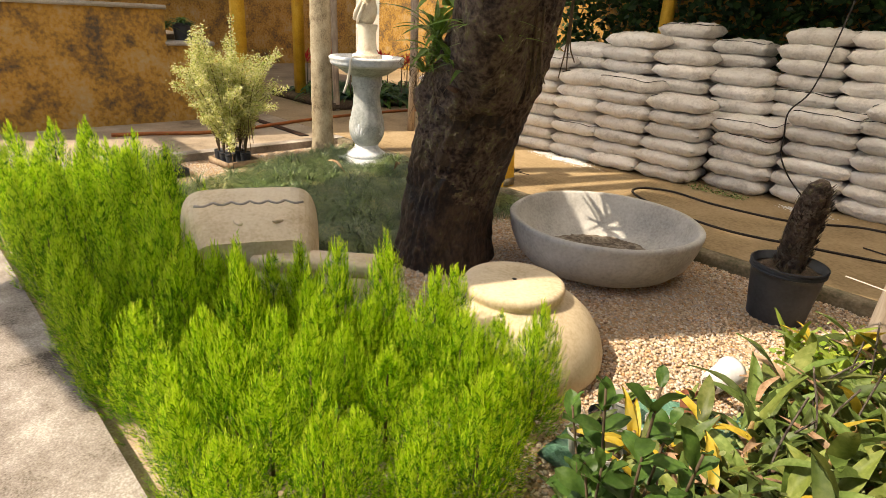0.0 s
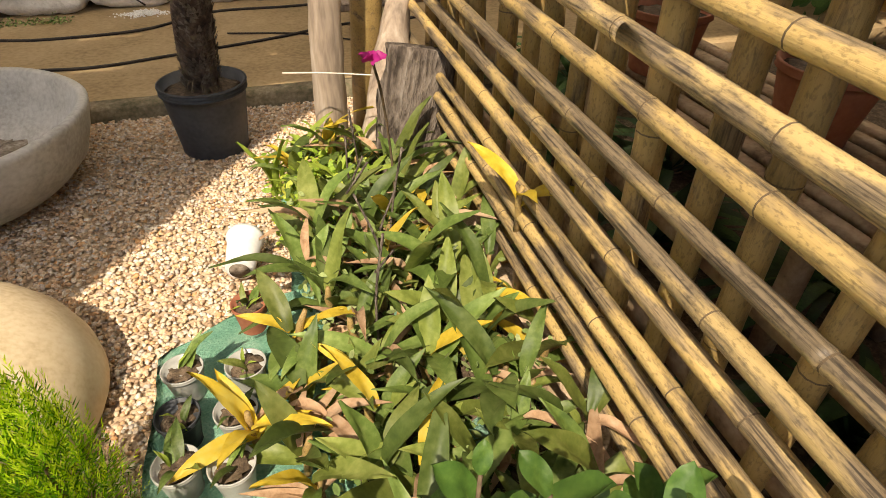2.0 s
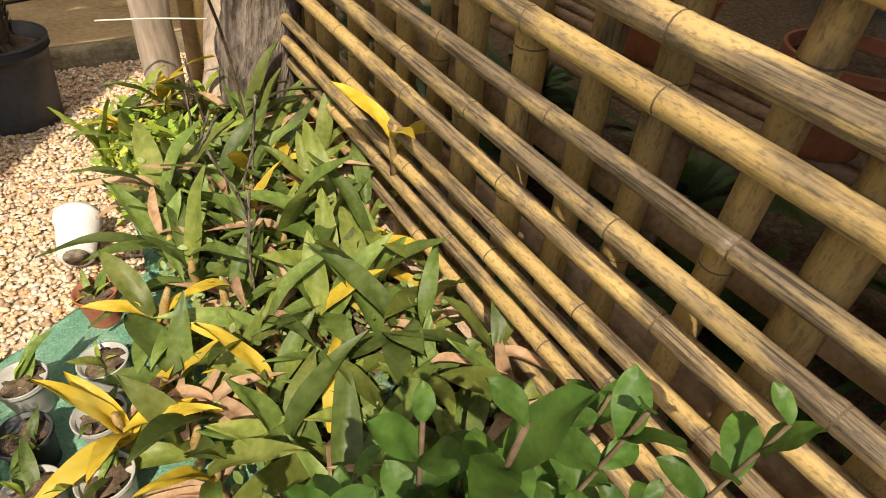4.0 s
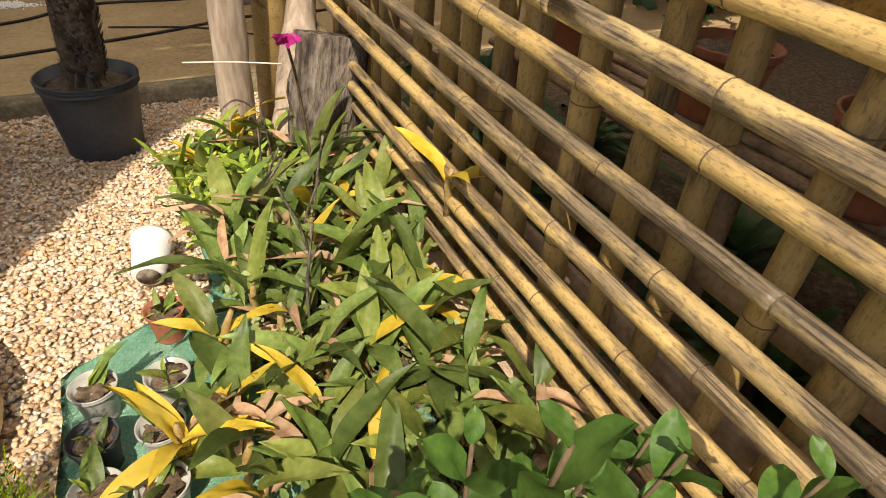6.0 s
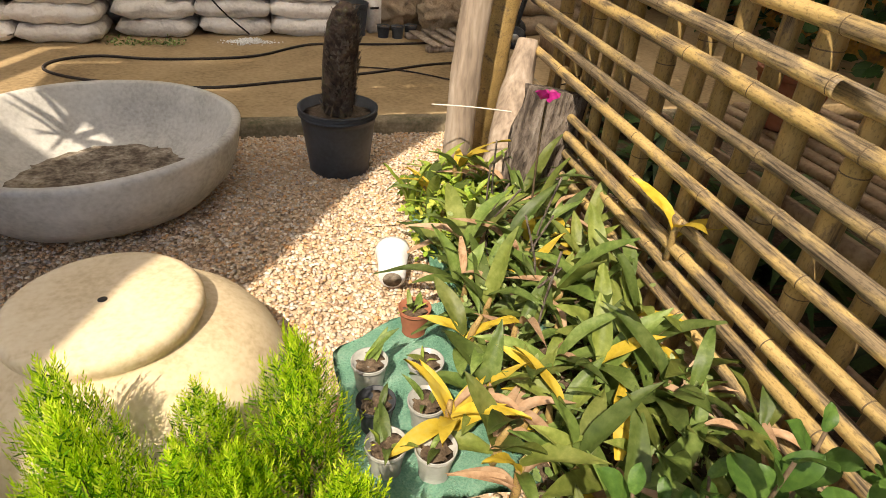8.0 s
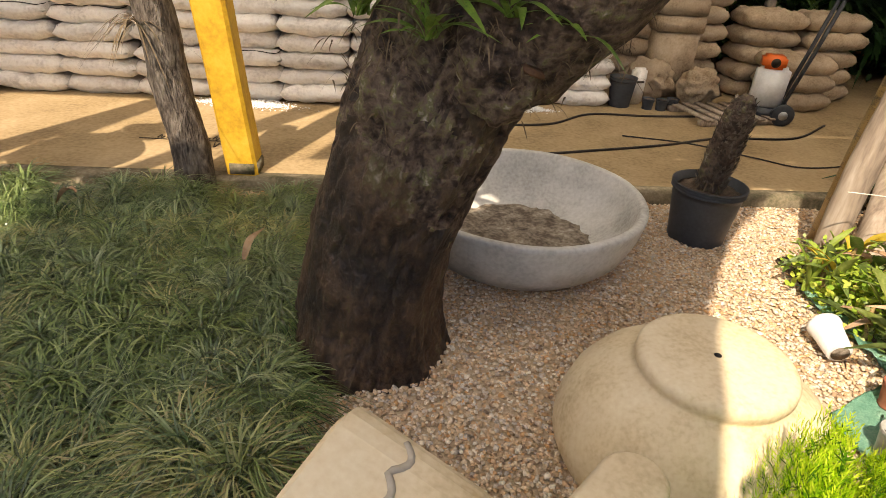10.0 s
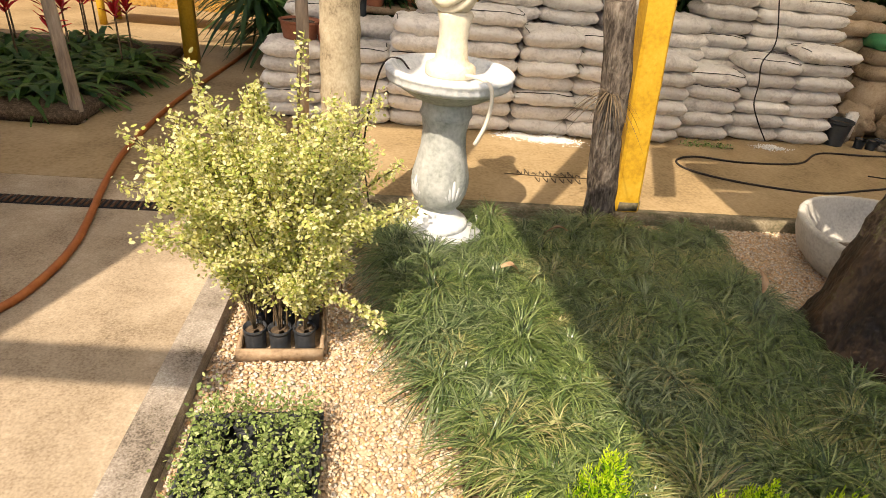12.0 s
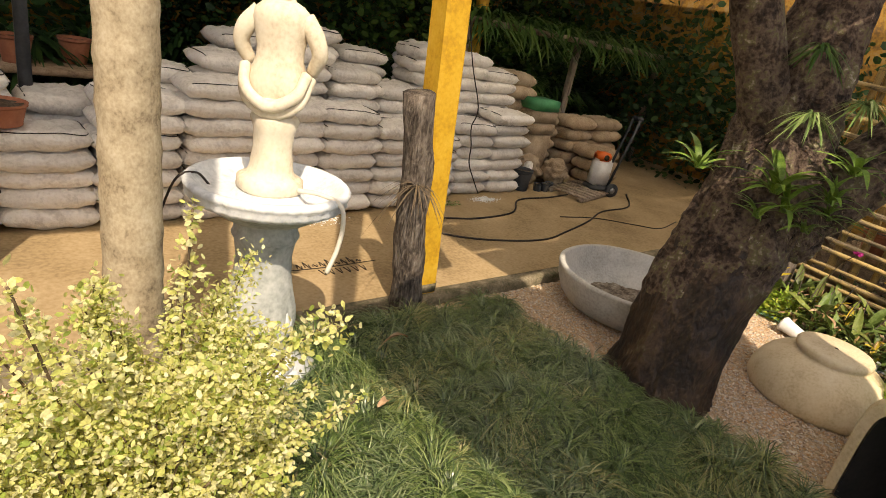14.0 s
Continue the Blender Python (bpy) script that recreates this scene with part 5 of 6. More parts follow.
for row in range(12):
    y = 3.02 + 0.145 * row
    for col in range(6):
        x = (4.16 if row < 6 else 4.27) + 0.112 * col + rnd.uniform(-0.03, 0.03) + (0.05 if row % 2 else 0)
        if x > 4.80 or (x < 4.22 and row in (4, 5)):
            continue
        orchid((x, y + rnd.uniform(-0.03, 0.03), 0.03), rnd.randint(6, 9), 300 + n, limes=(row > 8 and col < 3 and rnd.random() < 0.6), height=0.14 if x < 4.6 else 0.17, size=rnd.uniform(0.70, 1.05))
        n += 1
bedsoil = tagged(part("bed_soil", box((0.55, 1.9, 0.05), (4.55, 3.85, 0.012), 0.02), M_EARTH), "dark bark mulch under the orchids", "soil", kind="structure")
orchid((4.10, 3.36, 0.05), 7, 901, (0.0, 1.0, 0.0), size=0.95)
orchid((4.20, 3.62, 0.08), 4, 911, (0.2, 0.8, 0.0), size=0.9)
orchid((4.83, 3.70, 0.30), 3, 905, (0.2, 0.8, 0.0), size=1.1)
orchid((4.42, 4.52, 0.12), 5, 907, (0.3, 0.7, 0.0), size=1.1)
tall = thing("orchid_spear", (4.20, 4.46, 0.0), 0, "upright light green orchid shoot", "orchid")
for k in range(3):
    part("leaf", LIM[k], parent=tall, at=pose(0.01 * k, 0, 0.05, 0, -72 - 5 * k, 130 * k + 40) @ Matrix.Diagonal((1.5, 1.2, 1.5, 1)))

for k in range(9):
    x, y = 4.44 + 0.022 * (k % 5) + rnd.uniform(-0.02, 0.02), 3.62 + 0.09 * k
    h = rnd.uniform(0.24, 0.42)
    line = smooth_line([(0, 0, 0), (rnd.uniform(-0.03, 0.03), 0.01, h * 0.5), (rnd.uniform(-0.06, 0.06), rnd.uniform(-0.04, 0.04), h)], 5)
    ob = part("dead_cane", tube(line, [0.0036] * len(line), 6, 0.1, k), M_GREYBARK)
    ob.location = (x, y, 0.03)
    tagged(ob, "leafless grey orchid cane standing among the leaves", "stem", "dead canes in the orchid bed")

# ground cover weeds
p = np.stack([r_ for r_ in (np.random.default_rng(2).uniform(4.25, 4.80, 5200), np.random.default_rng(12).uniform(2.9, 4.75, 5200), np.random.default_rng(22).gamma(2.0, 0.03, 5200))], 1)
tagged(part("weeds", leaf_cloud(np.random.default_rng(5), p, 0.028, M_TINY)), "low small-leaved weeds between the orchids", "weeds", kind="stuff")

p = np.stack([r_ for r_ in (np.clip(np.random.default_rng(3).normal(4.37, 0.075, 1800), 4.20, 4.6), np.clip(np.random.default_rng(13).normal(4.40, 0.13, 1800), 4.16, 4.66), np.clip(np.random.default_rng(23).gamma(3.0, 0.028, 1800), 0.01, 0.19))], 1)
tagged(part("weeds", leaf_cloud(np.random.default_rng(6), p, 0.034, M_WEED)), "bright lime-green weeds beside the weathered post", "weeds", kind="stuff")

# magenta orchid flower on its stalk
fl = thing("orchid_flower", (4.60, 4.16, 0.05), 0, "magenta orchid blossom on a thin arching stalk", "flower")
part("stalk", tube(smooth_line([(0, 0, 0), (-0.01, 0.01, 0.25), (-0.04, -0.04, 0.48), (-0.075, -0.12, 0.61)], 5), [0.004] * 16, 6), M_STEM, fl)
for k in range(5):
    part("petal", leaf_mesh("petal", 0.042, 0.034, 0.2, 0.2, M_PINK, k, 5, 1, 0.8), parent=fl, at=pose(-0.078, -0.13, 0.625, 20 + 12 * k, -20, 72 * k))
cable("plant_stake", [(4.30, 4.56, 0.47), (4.45, 4.53, 0.467), (4.60, 4.49, 0.46)], 0.0024, M_ROPE, "thin pale stake lying across the plants", "stake")

# broad-leaved shrubs close to the walk
def broad(base, tip, count, size, seed):
    """One upright stem with whorled glossy leaves that crowd towards its tip, and two side shoots."""
    r = random.Random(seed)
    e = thing("broadleaf_shrub", (base[0], base[1], 0), 0, "young shrub with glossy rounded green leaves", "shrub", "broad-leaved shrubs")
    top = Vector((tip[0] - base[0], tip[1] - base[1], tip[2]))
    for b in range(3):
        end = top if b == 0 else Vector((top.x * 0.7 + r.uniform(-0.10, 0.10), top.y * 0.7 + r.uniform(-0.05, 0.10), top.z * r.uniform(0.66, 0.84)))
        line = smooth_line([(0.01 * b, 0, 0), (end.x * 0.3, end.y * 0.3, end.z * 0.45), tuple(end)], 8)
        part("stem", tube(line, [0.0045 - 0.00012 * i for i in range(len(line))], 7), M_STEM, e)
        a = r.uniform(0, 360)
        for k in range(count):
            t = 0.42 + 0.58 * (k / (count - 1)) ** 0.75
            q = line[min(len(line) - 1, int(t * (len(line) - 1)))]
            a += 137.5
            s = size * r.uniform(0.75, 1.15) * (0.62 if k == count - 1 else 1.0)
            part("leaf", r.choice(BRO), parent=e, at=pose(*q, 0, -r.uniform(8, 38) - (34 if t > 0.93 else 0), a) @ Matrix.Diagonal((s, s, s, 1)))


for k, (base, tip, count, size) in enumerate([((4.36, 2.76), (4.40, 2.71, 0.81), 18, 0.60), ((4.40, 2.80), (4.48, 2.74, 0.71), 17, 0.60), ((4.32, 2.80), (4.28, 2.76, 0.72), 16, 0.60), ((4.28, 2.84), (4.17, 2.84, 0.58), 16, 0.54),
                                              ((4.46, 2.78), (4.59, 2.73, 0.66), 16, 0.60), ((4.42, 2.84), (4.36, 2.90, 0.48), 15, 0.54), ((4.56, 2.70), (4.74, 2.66, 0.62), 14, 0.60), ((4.30, 2.76), (4.33, 2.70, 0.60), 16, 0.52)]):
    broad(base, tip, count, size, 40 + k)

# green net and seedling cups
nm = bmesh.new()
cols = []
for i in range(31):
    col = []
    for j in range(51):
        y = 3.22 + 1.31 * j / 50
        left = 3.85 if y < 3.76 else min(4.22, 3.85 + (y - 3.76) * 2.2)
        x = left + (4.62 - left) * i / 30
        col.append(nm.verts.new((x + 0.012 * noise.noise(Vector((y * 6, i, 0))), y + 0.012 * noise.noise(Vector((x * 6, j, 0))), 0.019 + 0.034 * abs(noise.noise(Vector((x * 9, y * 9, 0)))) + 0.012 * abs(noise.noise(Vector((x * 23, y * 23, 0)))))))
    cols.append(col)
for a, b in zip(cols, cols[1:]):
    for j in range(50):
        nm.faces.new((a[j], b[j], b[j + 1], a[j + 1]))
bmesh.ops.solidify(nm, geom=nm.faces[:], thickness=0.004)
tagged(part("green_net", nm, M_NET), "crumpled green shade netting under the seedlings", "netting")
for k, (x, y, m_, c_) in enumerate([(3.938, 3.60, M_CUP, 0), (3.935, 3.46, M_BLACK, 1), (3.94, 3.33, M_CUP, 2), (4.06, 3.44, M_CUP, 3), (4.085, 3.575, M_CUP, 4), (4.10, 3.80, M_TERRA, 5), (4.05, 3.30, M_CUP, 6)]):
    pot("seedling_cup", (x, y, 0.026), 0.034, 0.048, 0.095, m_, "small seedling cup with dry soil on the netting", ribs=1, group="seedling cups on the net")
    sp = thing("orchid_seedling", (x, y, 0.115), 0, "tiny orchid seedling in its cup", "orchid", "seedlings in the cups")
    for j in range(3 + k % 3):
        s = rnd.uniform(0.28, 0.5)
        part("leaf", rnd.choice(ORCH + LIM), parent=sp, at=pose(rnd.uniform(-0.015, 0.015), rnd.uniform(-0.015, 0.015), -0.012, 0, -rnd.uniform(20, 75), rnd.uniform(0, 360)) @ Matrix.Diagonal((s, s, s, 1)))

# ---- variegated bushes in a wooden tray ----
def tray(name, place, rz, lx, ly, h, material, label):
    e = thing(name, place, rz, label, "tray")
    for y in (-ly / 2, ly / 2):
        part("side_board", box((lx, 0.016, h), (0, y, h / 2), 0.002), material, e)
    for x in (-lx / 2 + 0.008, lx / 2 - 0.008):
        part("end_board", box((0.016, ly - 0.018, h - 0.004), (x, 0, h / 2), 0.002), material, e)
    part("bottom", box((lx - 0.034, ly - 0.02, 0.01), (0, 0, 0.008)), material, e)
    return e


tray("wooden_tray", (-0.366, 4.135, 0.006), 3, 0.35, 0.31, 0.06, M_BOARD, "shallow rough wooden seedling tray")
bushrng = np.random.default_rng(31)
for k, (dx, dy) in enumerate([(-0.10, -0.09), (0.0, -0.09), (0.10, -0.08), (-0.10, 0.05), (0.0, 0.06), (0.10, 0.06)]):
    x, y = -0.366 + dx, 4.135 + dy
    pot("nursery_bag", (x, y, 0.02), 0.040, 0.046, 0.11, M_BLACK, "black plastic nursery bag in the tray", ribs=1, group="nursery bags in the tray")
    e = thing("variegated_shrub", (x, y, 0.11), 0, "small shrub with cream-edged yellow-green leaves", "shrub", "variegated shrubs in the tray")
    for b in range(15):
        r0 = random.Random(100 * k + b)
        out = Vector((dx * 1.2 + r0.uniform(-0.18, 0.19), dy * 1.2 + r0.uniform(-0.16, 0.15), 0))
        h = r0.uniform(0.30, 0.84) + (0.16 if b % 3 == 0 else 0) * (1.3 if b == 0 else 1) + 0.20 * out.length
        line = smooth_line([(0, 0, 0), tuple(out * 0.22 + Vector((0, 0, h * 0.42))), tuple(out * 0.7 + Vector((0, 0, h * 0.85))), tuple(out * 1.1 + Vector((0, 0, h)))], 5)
        part("stem", tube(line, [0.004 - 0.00015 * i for i in range(len(line))], 5), M_STEM, e)
        pts = []
        for i, q in enumerate(line):
            if i < 5:
                continue
            m = 52
            pts.append(np.asarray(q)[None] + bushrng.normal(0, 0.023, (m, 3)))
        part("foliage", leaf_cloud(bushrng, np.concatenate(pts), 0.0185, M_VARI), parent=e)
shoots = []
for k in range(16):
    a, reach = 2.4 * k, 0.26 + 0.16 * math.sin(k * 1.9) ** 2
    shoots.append(((-0.36 + 1.25 * reach * math.cos(a), 4.0 + 0.9 * reach * math.sin(a), 0.52 + 0.42 * math.sin(k * 2.7) ** 2), (-0.36 + 0.10 * math.cos(a), 4.0 + 0.10 * math.sin(a), 0.42)))
for k, (tip, base) in enumerate(shoots + [((-0.98, 4.08, 0.66), (-0.50, 4.05, 0.45)), ((-0.28, 4.02, 1.26), (-0.32, 4.0, 0.5)), ((0.16, 4.15, 0.58), (-0.14, 4.05, 0.45)), ((-0.46, 4.1, 1.06), (-0.44, 4.05, 0.5)),
                                 ((0.03, 3.80, 0.24), (-0.19, 3.90, 0.28)), ((0.08, 4.3, 0.72), (-0.19, 4.1, 0.5)), ((-0.62, 3.90, 1.18), (-0.48, 3.95, 0.5)), ((-0.50, 3.82, 1.05), (-0.42, 3.92, 0.5)), ((0.12, 3.86, 0.74), (-0.2, 3.92, 0.45)), ((-0.12, 3.84, 0.86), (-0.28, 3.92, 0.45)), ((-0.70, 4.2, 0.98), (-0.48, 4.1, 0.5))]):
    e = thing("variegated_branch", (base[0] + 0.02, base[1] + 0.13, base[2]), 0, "long arching shoot of cream-edged leaves", "branch", "long variegated shoots")
    d = Vector(tip) - Vector(base)
    line = smooth_line([(0, 0, -0.28), (0, 0, 0), tuple(d * 0.5 + Vector((0, 0, 0.04))), tuple(d)], 8)
    part("stem", tube(line, [0.0032] * len(line), 5), M_STEM, e)
    pts = [np.asarray(q)[None] + bushrng.normal(0, 0.015, (20, 3)) for q in line[8:]]
    part("foliage", leaf_cloud(bushrng, np.concatenate(pts), 0.0215, M_VARI), parent=e)

# small-leaved seedlings in a black tray
tray("seedling_tray", (-0.345, 3.36, 0.006), 3, 0.44, 0.52, 0.07, M_BLACK, "black plastic seedling tray on the gravel")
for i in range(4):
    for j in range(5):
        x, y = -0.50 + 0.104 * i, 3.16 + 0.103 * j
        if (i, j) == (1, 3):
            continue
        c = np.random.default_rng(700 + 10 * i + j)
        p = c.normal(0, 0.030, (210, 3)) * np.array([1, 1, 1.5]) * c.uniform(0.75, 1.3) + np.array([0, 0, 0.07])
        p[:, 2] = np.abs(p[:, 2])
        ob = part("ground_cover_seedling", leaf_cloud(c, p, 0.018, M_SEED))
        ob.location = (x, y, 0.07)
        tagged(ob, "tiny-leaved grey-green ground cover seedling", "seedling", "seedlings in the black tray", "stuff")
        pt = part("seedling_cell", lathe([(0.036, 0), (0.045, 0.055), (0.040, 0.055), (0.004, 0.05)], 12), M_BLACK)
        pt.location = (x, y, 0.018)
        tagged(pt, "small black seedling cell", "pot", "cells in the black tray")

for x, y, z, a in [(1.90, 4.36, 0.20, 60), (0.62, 4.50, 0.19, 20), (1.05, 4.9, 0.2, 140)]:
    ob = part("fallen_leaf", DRY[1], at=pose(x, y, z, 20, -60 if a == 60 else -10, a))
    tagged(ob, "dry brown leaf fallen on the grass", "leaf")

# ---- yard: hose, drain, cables, stencil ----
cable("hose", [(-1.75, 3.5, 0.086), (-1.66, 3.85, 0.086), (-1.56, 4.08, 0.086), (-1.48, 4.31, 0.086), (-1.48, 4.73, 0.086), (-1.64, 5.44, 0.086), (-1.74, 6.07, 0.086), (-1.77, 7.13, 0.086), (-1.68, 8.4, 0.086), (-1.62, 9.6, 0.086)],
      0.020, M_HOSE, "orange garden hose lying across the concrete", "hose")
gr = thing("drain_grate", (-1.75, 5.18, YARD - 0.001), 0, "rusted slotted drain grate across the walkway", "drain")
# Solid strip, coloured dark in place of the shaded channel below.
part("frame", box((1.7, 0.10, 0.006), (0, 0, 0.003), 0.001), M_DARK, gr, "dark strip painted for the channel's shade")
for k in range(48):
    part("slat", box((0.014, 0.085, 0.006), (-0.83 + 0.0353 * k, 0, 0.0085)), M_RUST, gr)
cz = YARD + 0.008
cable("cable", [(4.85, 7.0, cz), (4.45, 6.95, cz), (3.95, 6.93, cz), (3.55, 6.62, cz), (3.0, 6.55, cz), (2.62, 6.62, cz), (2.40, 6.50, cz), (2.42, 6.30, cz), (2.75, 6.10, cz), (3.3, 5.98, cz), (3.75, 6.08, cz), (4.3, 6.25, cz), (4.8, 6.45, cz), (5.4, 6.52, cz), (5.9, 6.9, cz)],
      0.009, M_WIRE, "black power cable looped on the concrete", "cable")
cable("cable", [(4.05, 6.42, cz), (4.5, 6.30, cz), (4.85, 6.05, cz), (5.1, 5.9, cz), (5.6, 6.0, cz)], 0.005, M_WIRE, "thin black cable on the concrete", "cable")
cable("hanging_wire", [(3.52, 7.12, 0.10), (3.35, 7.06, 0.28), (3.24, 7.05, 0.45), (3.22, 7.05, 0.62), (3.20, 7.08, 0.80), (3.30, 7.15, 0.98), (3.32, 7.4, 1.40), (3.34, 7.7, 2.1)], 0.006, M_WIRE, "black wire hanging down over the sacks", "wire")
for k in range(9):
    x = 0.98 + 0.055 * k
    z = YARD + 0.004
    h = 0.05 + 0.03 * math.sin(k * 2.1)
    cable("stencil_mark", [(x, 6.02, z), (x + 0.012, 6.02 + h, z), (x + 0.026, 6.02 - 0.4 * h, z), (x + 0.036, 6.03 + 0.3 * h, z)], 0.003, M_INK, "black painted scrawl on the concrete", "marking", 4)
cable("stencil_mark", [(0.88, 6.0, YARD + 0.004), (1.2, 5.985, YARD + 0.004), (1.56, 6.0, YARD + 0.004)], 0.003, M_INK, "black painted scrawl on the concrete", "marking", 4)
for k in range(6):
    x = 1.10 + 0.06 * k
    cable("stencil_mark", [(x, 5.96, YARD + 0.004), (x + 0.015, 5.88, YARD + 0.004), (x + 0.03, 5.95, YARD + 0.004)], 0.003, M_INK, "black painted scrawl on the concrete", "marking", 4)

# spilled white granules
def granules(x, y, sx, sy, count, seed):
    r = np.random.default_rng(seed)
    p = np.stack([r.normal(x, sx, count), r.normal(y, sy, count), np.full(count, YARD + 0.002)], 1)
    p[:, 2] += r.uniform(0, 0.02, count) * np.exp(-((p[:, 0] - x) / sx) ** 2)
    o = np.array([(1, 0, 0), (0, 1, 0), (-1, 0, 0), (0, -1, 0), (0, 0, 1)]) * 0.006
    f = np.array([(0, 1, 4), (1, 2, 4), (2, 3, 4), (3, 0, 4)])
    v = (p[:, None, None] + o[f][None] * r.uniform(0.7, 1.6, (count, 1, 1, 1))).reshape(-1, 3, 3)
    tagged(part("spilled_granules", quads("granules", v, M_PERLITE, n=3)), "spilled white granules on the concrete", "granules", kind="stuff")


granules(1.42, 6.80, 0.12, 0.05, 900, 1)
granules(1.12, 6.85, 0.09, 0.03, 500, 2)
granules(3.52, 7.0, 0.07, 0.035, 350, 3)
gm = np.random.default_rng(9)
p = np.stack([gm.uniform(2.6, 3.1, 260), gm.normal(6.93, 0.025, 260), gm.gamma(2, 0.008, 260) + YARD], 1)
tagged(part("moss", leaf_cloud(gm, p, 0.02, M_TINY)), "low green moss at the foot of the sacks", "moss", kind="stuff")

# ---- corner with tools beyond the sacks ----
pot("bucket", (4.30, 7.27, YARD), 0.085, 0.11, 0.24, M_BLACK, "black plastic bucket beside the sacks", ribs=1)
pb = thing("paper_bag", (4.46, 7.36, YARD), 12, "small upright white bag with a dark printed line", "bag")
bm = box((0.13, 0.08, 0.30), (0, 0, 0.15), 0.02)
for v in bm.verts:
    v.co.x *= 1 + 0.10 * noise.noise(v.co * 14)
    v.co.y *= (1 + 0.15 * noise.noise(v.co * 11)) * (1.0 - 1.6 * max(0.0, v.co.z - 0.2))
part("body", bm, M_SACK, pb)
part("print", box((0.07, 0.003, 0.018), (0, -0.041, 0.19)), M_INK, pb, "dark printed line")
for k, (x, y) in enumerate([(4.52, 7.20), (4.63, 7.18), (4.74, 7.22)]):
    pot("small_pot", (x, y, YARD), 0.04, 0.05, 0.09, M_BLACK, "small black nursery pot on the concrete", ribs=1, group="small pots in the yard")
for k, (x, y, z, tx, s) in enumerate([(4.62, 7.55, 0.25, 0, 1.0), (5.02, 7.42, 0.24, 40, 0.9)]):
    bm = bmesh.new()
    blob(bm, (0, 0, 0), (0.21 * s, 0.19 * s, 0.17 * s), (0, 0, tx), k + 3, 0.35, 4)
    ob = part("lumpy_bag", bm, M_JUTE)
    ob.location = (x, y, YARD + 0.165 * s)
    tagged(ob, "lumpy tied brown bag on the concrete", "bag")
for k, (x, y, c) in enumerate([(4.55, 8.05, 8), (5.1, 8.0, 6), (5.75, 7.9, 5), (6.35, 7.9, 5), (5.9, 7.5, 3)]):
    for j in range(c):
        ob = part("brown_sack", rnd.choice(JUTES), at=pose(x + rnd.uniform(-0.03, 0.03), y + rnd.uniform(-0.03, 0.03), YARD + 0.08 + 0.15 * j, 0, rnd.uniform(-3, 3), rnd.uniform(-6, 6)))
        tagged(ob, "brown sack of soil in a low pile", "sack", "brown sacks in the yard")
pal = thing("pallet", (5.15, 7.05, YARD), 12, "grey wooden pallet on the concrete", "pallet")
for k in range(7):
    part("board", box((0.07, 0.5, 0.016), (-0.36 + 0.12 * k, 0, 0.052), 0.003), M_OLDWOOD, pal)
for y in (-0.2, 0.2):
    part("bearer", box((0.85, 0.06, 0.043), (0, y, 0.0215), 0.003), M_OLDWOOD, pal)
gc = thing("green_crate", (4.85, 7.75, YARD + 0.0), 0, "stacked green plastic crates", "crate")
for k in range(3):
    part("crate", box((0.40, 0.30, 0.13), (0, 0, 0.62 + 0.14 * k), 0.01), M_GREENPL if k == 2 else M_JUTE, gc)
part("stand", box((0.36, 0.28, 0.55), (0, 0, 0.275), 0.01), M_JUTE, gc)
sp = thing("sprayer", (5.42, 7.05, YARD), -20, "white and orange wheeled power sprayer with a black handle", "machine")
part("tank", box((0.24, 0.16, 0.34), (0, 0, 0.26), 0.03, turn=pose(0, 0, 0, 0, 0, 0)), M_WHITE, sp)
part("cap", box((0.17, 0.165, 0.10), (-0.02, 0, 0.46), 0.02), M_ORANGE, sp, "orange cover")
part("label", lathe([(0.035, 0), (0.035, 0.004), (0.004, 0.004)], 20), M_INK, sp, "dark round dial", at=pose(-0.02, -0.084, 0.46, 90, 0, 0))
part("chassis", box((0.30, 0.24, 0.07), (0.02, 0, 0.075), 0.02), M_BLACK, sp)
for y in (-0.15, 0.15):
    wh = part("wheel", lathe([(0.03, -0.022), (0.075, -0.022), (0.085, -0.012), (0.085, 0.012), (0.075, 0.022), (0.03, 0.022)], 24), M_BLACK, sp, at=pose(0.13, y, 0.085, 90, 0, 0))
    part("hub", lathe([(0.04, -0.024), (0.035, 0.024)], 16), M_METAL, wh, "grey hub")
part("handle", tube([(0.12, -0.06, 0.10), (0.22, -0.07, 0.55), (0.30, -0.07, 0.95)], [0.016] * 3, 8), M_BLACK, sp, "black telescopic handle")
part("handle", tube([(0.12, 0.06, 0.10), (0.22, 0.07, 0.55), (0.30, 0.07, 0.95)], [0.016] * 3, 8), M_BLACK, sp, "black telescopic handle")
part("grip", box((0.04, 0.20, 0.05), (0.31, 0, 0.96), 0.012), M_BLACK, sp)

# ---- left of the yard: stepped ochre wall ----
def wall(name, x0, x1, y0, y1, h, label, coping=True, material=M_OCHRE):
    e = thing(name, (0, 0, 0), 0, label, "wall", kind="structure")
    bm = box((x1 - x0, y1 - y0, h - YARD), ((x0 + x1) / 2, (y0 + y1) / 2, YARD + (h - YARD) / 2 - 0.002))
    part("wall", bm, material, e, smooth=False)
    if coping:
        part("coping", box((x1 - x0 + 0.10, y1 - y0 + 0.04, 0.045), ((x0 + x1) / 2, (y0 + y1) / 2, h + 0.0225), 0.008), M_COPING, e, "pale stone coping")
    return e


wall("wall_west", -2.75, -2.35, 2.62, 4.35, 1.27, "low stained ochre plaster wall with a stone coping")
wall("wall_west_step", -2.75, -2.35, 4.353, 4.85, 0.90, "lower step of the stained ochre wall")
wall("wall_west_front", -2.75, -2.35, 0.6, 2.617, 0.82, "lower front part of the stained ochre wall")
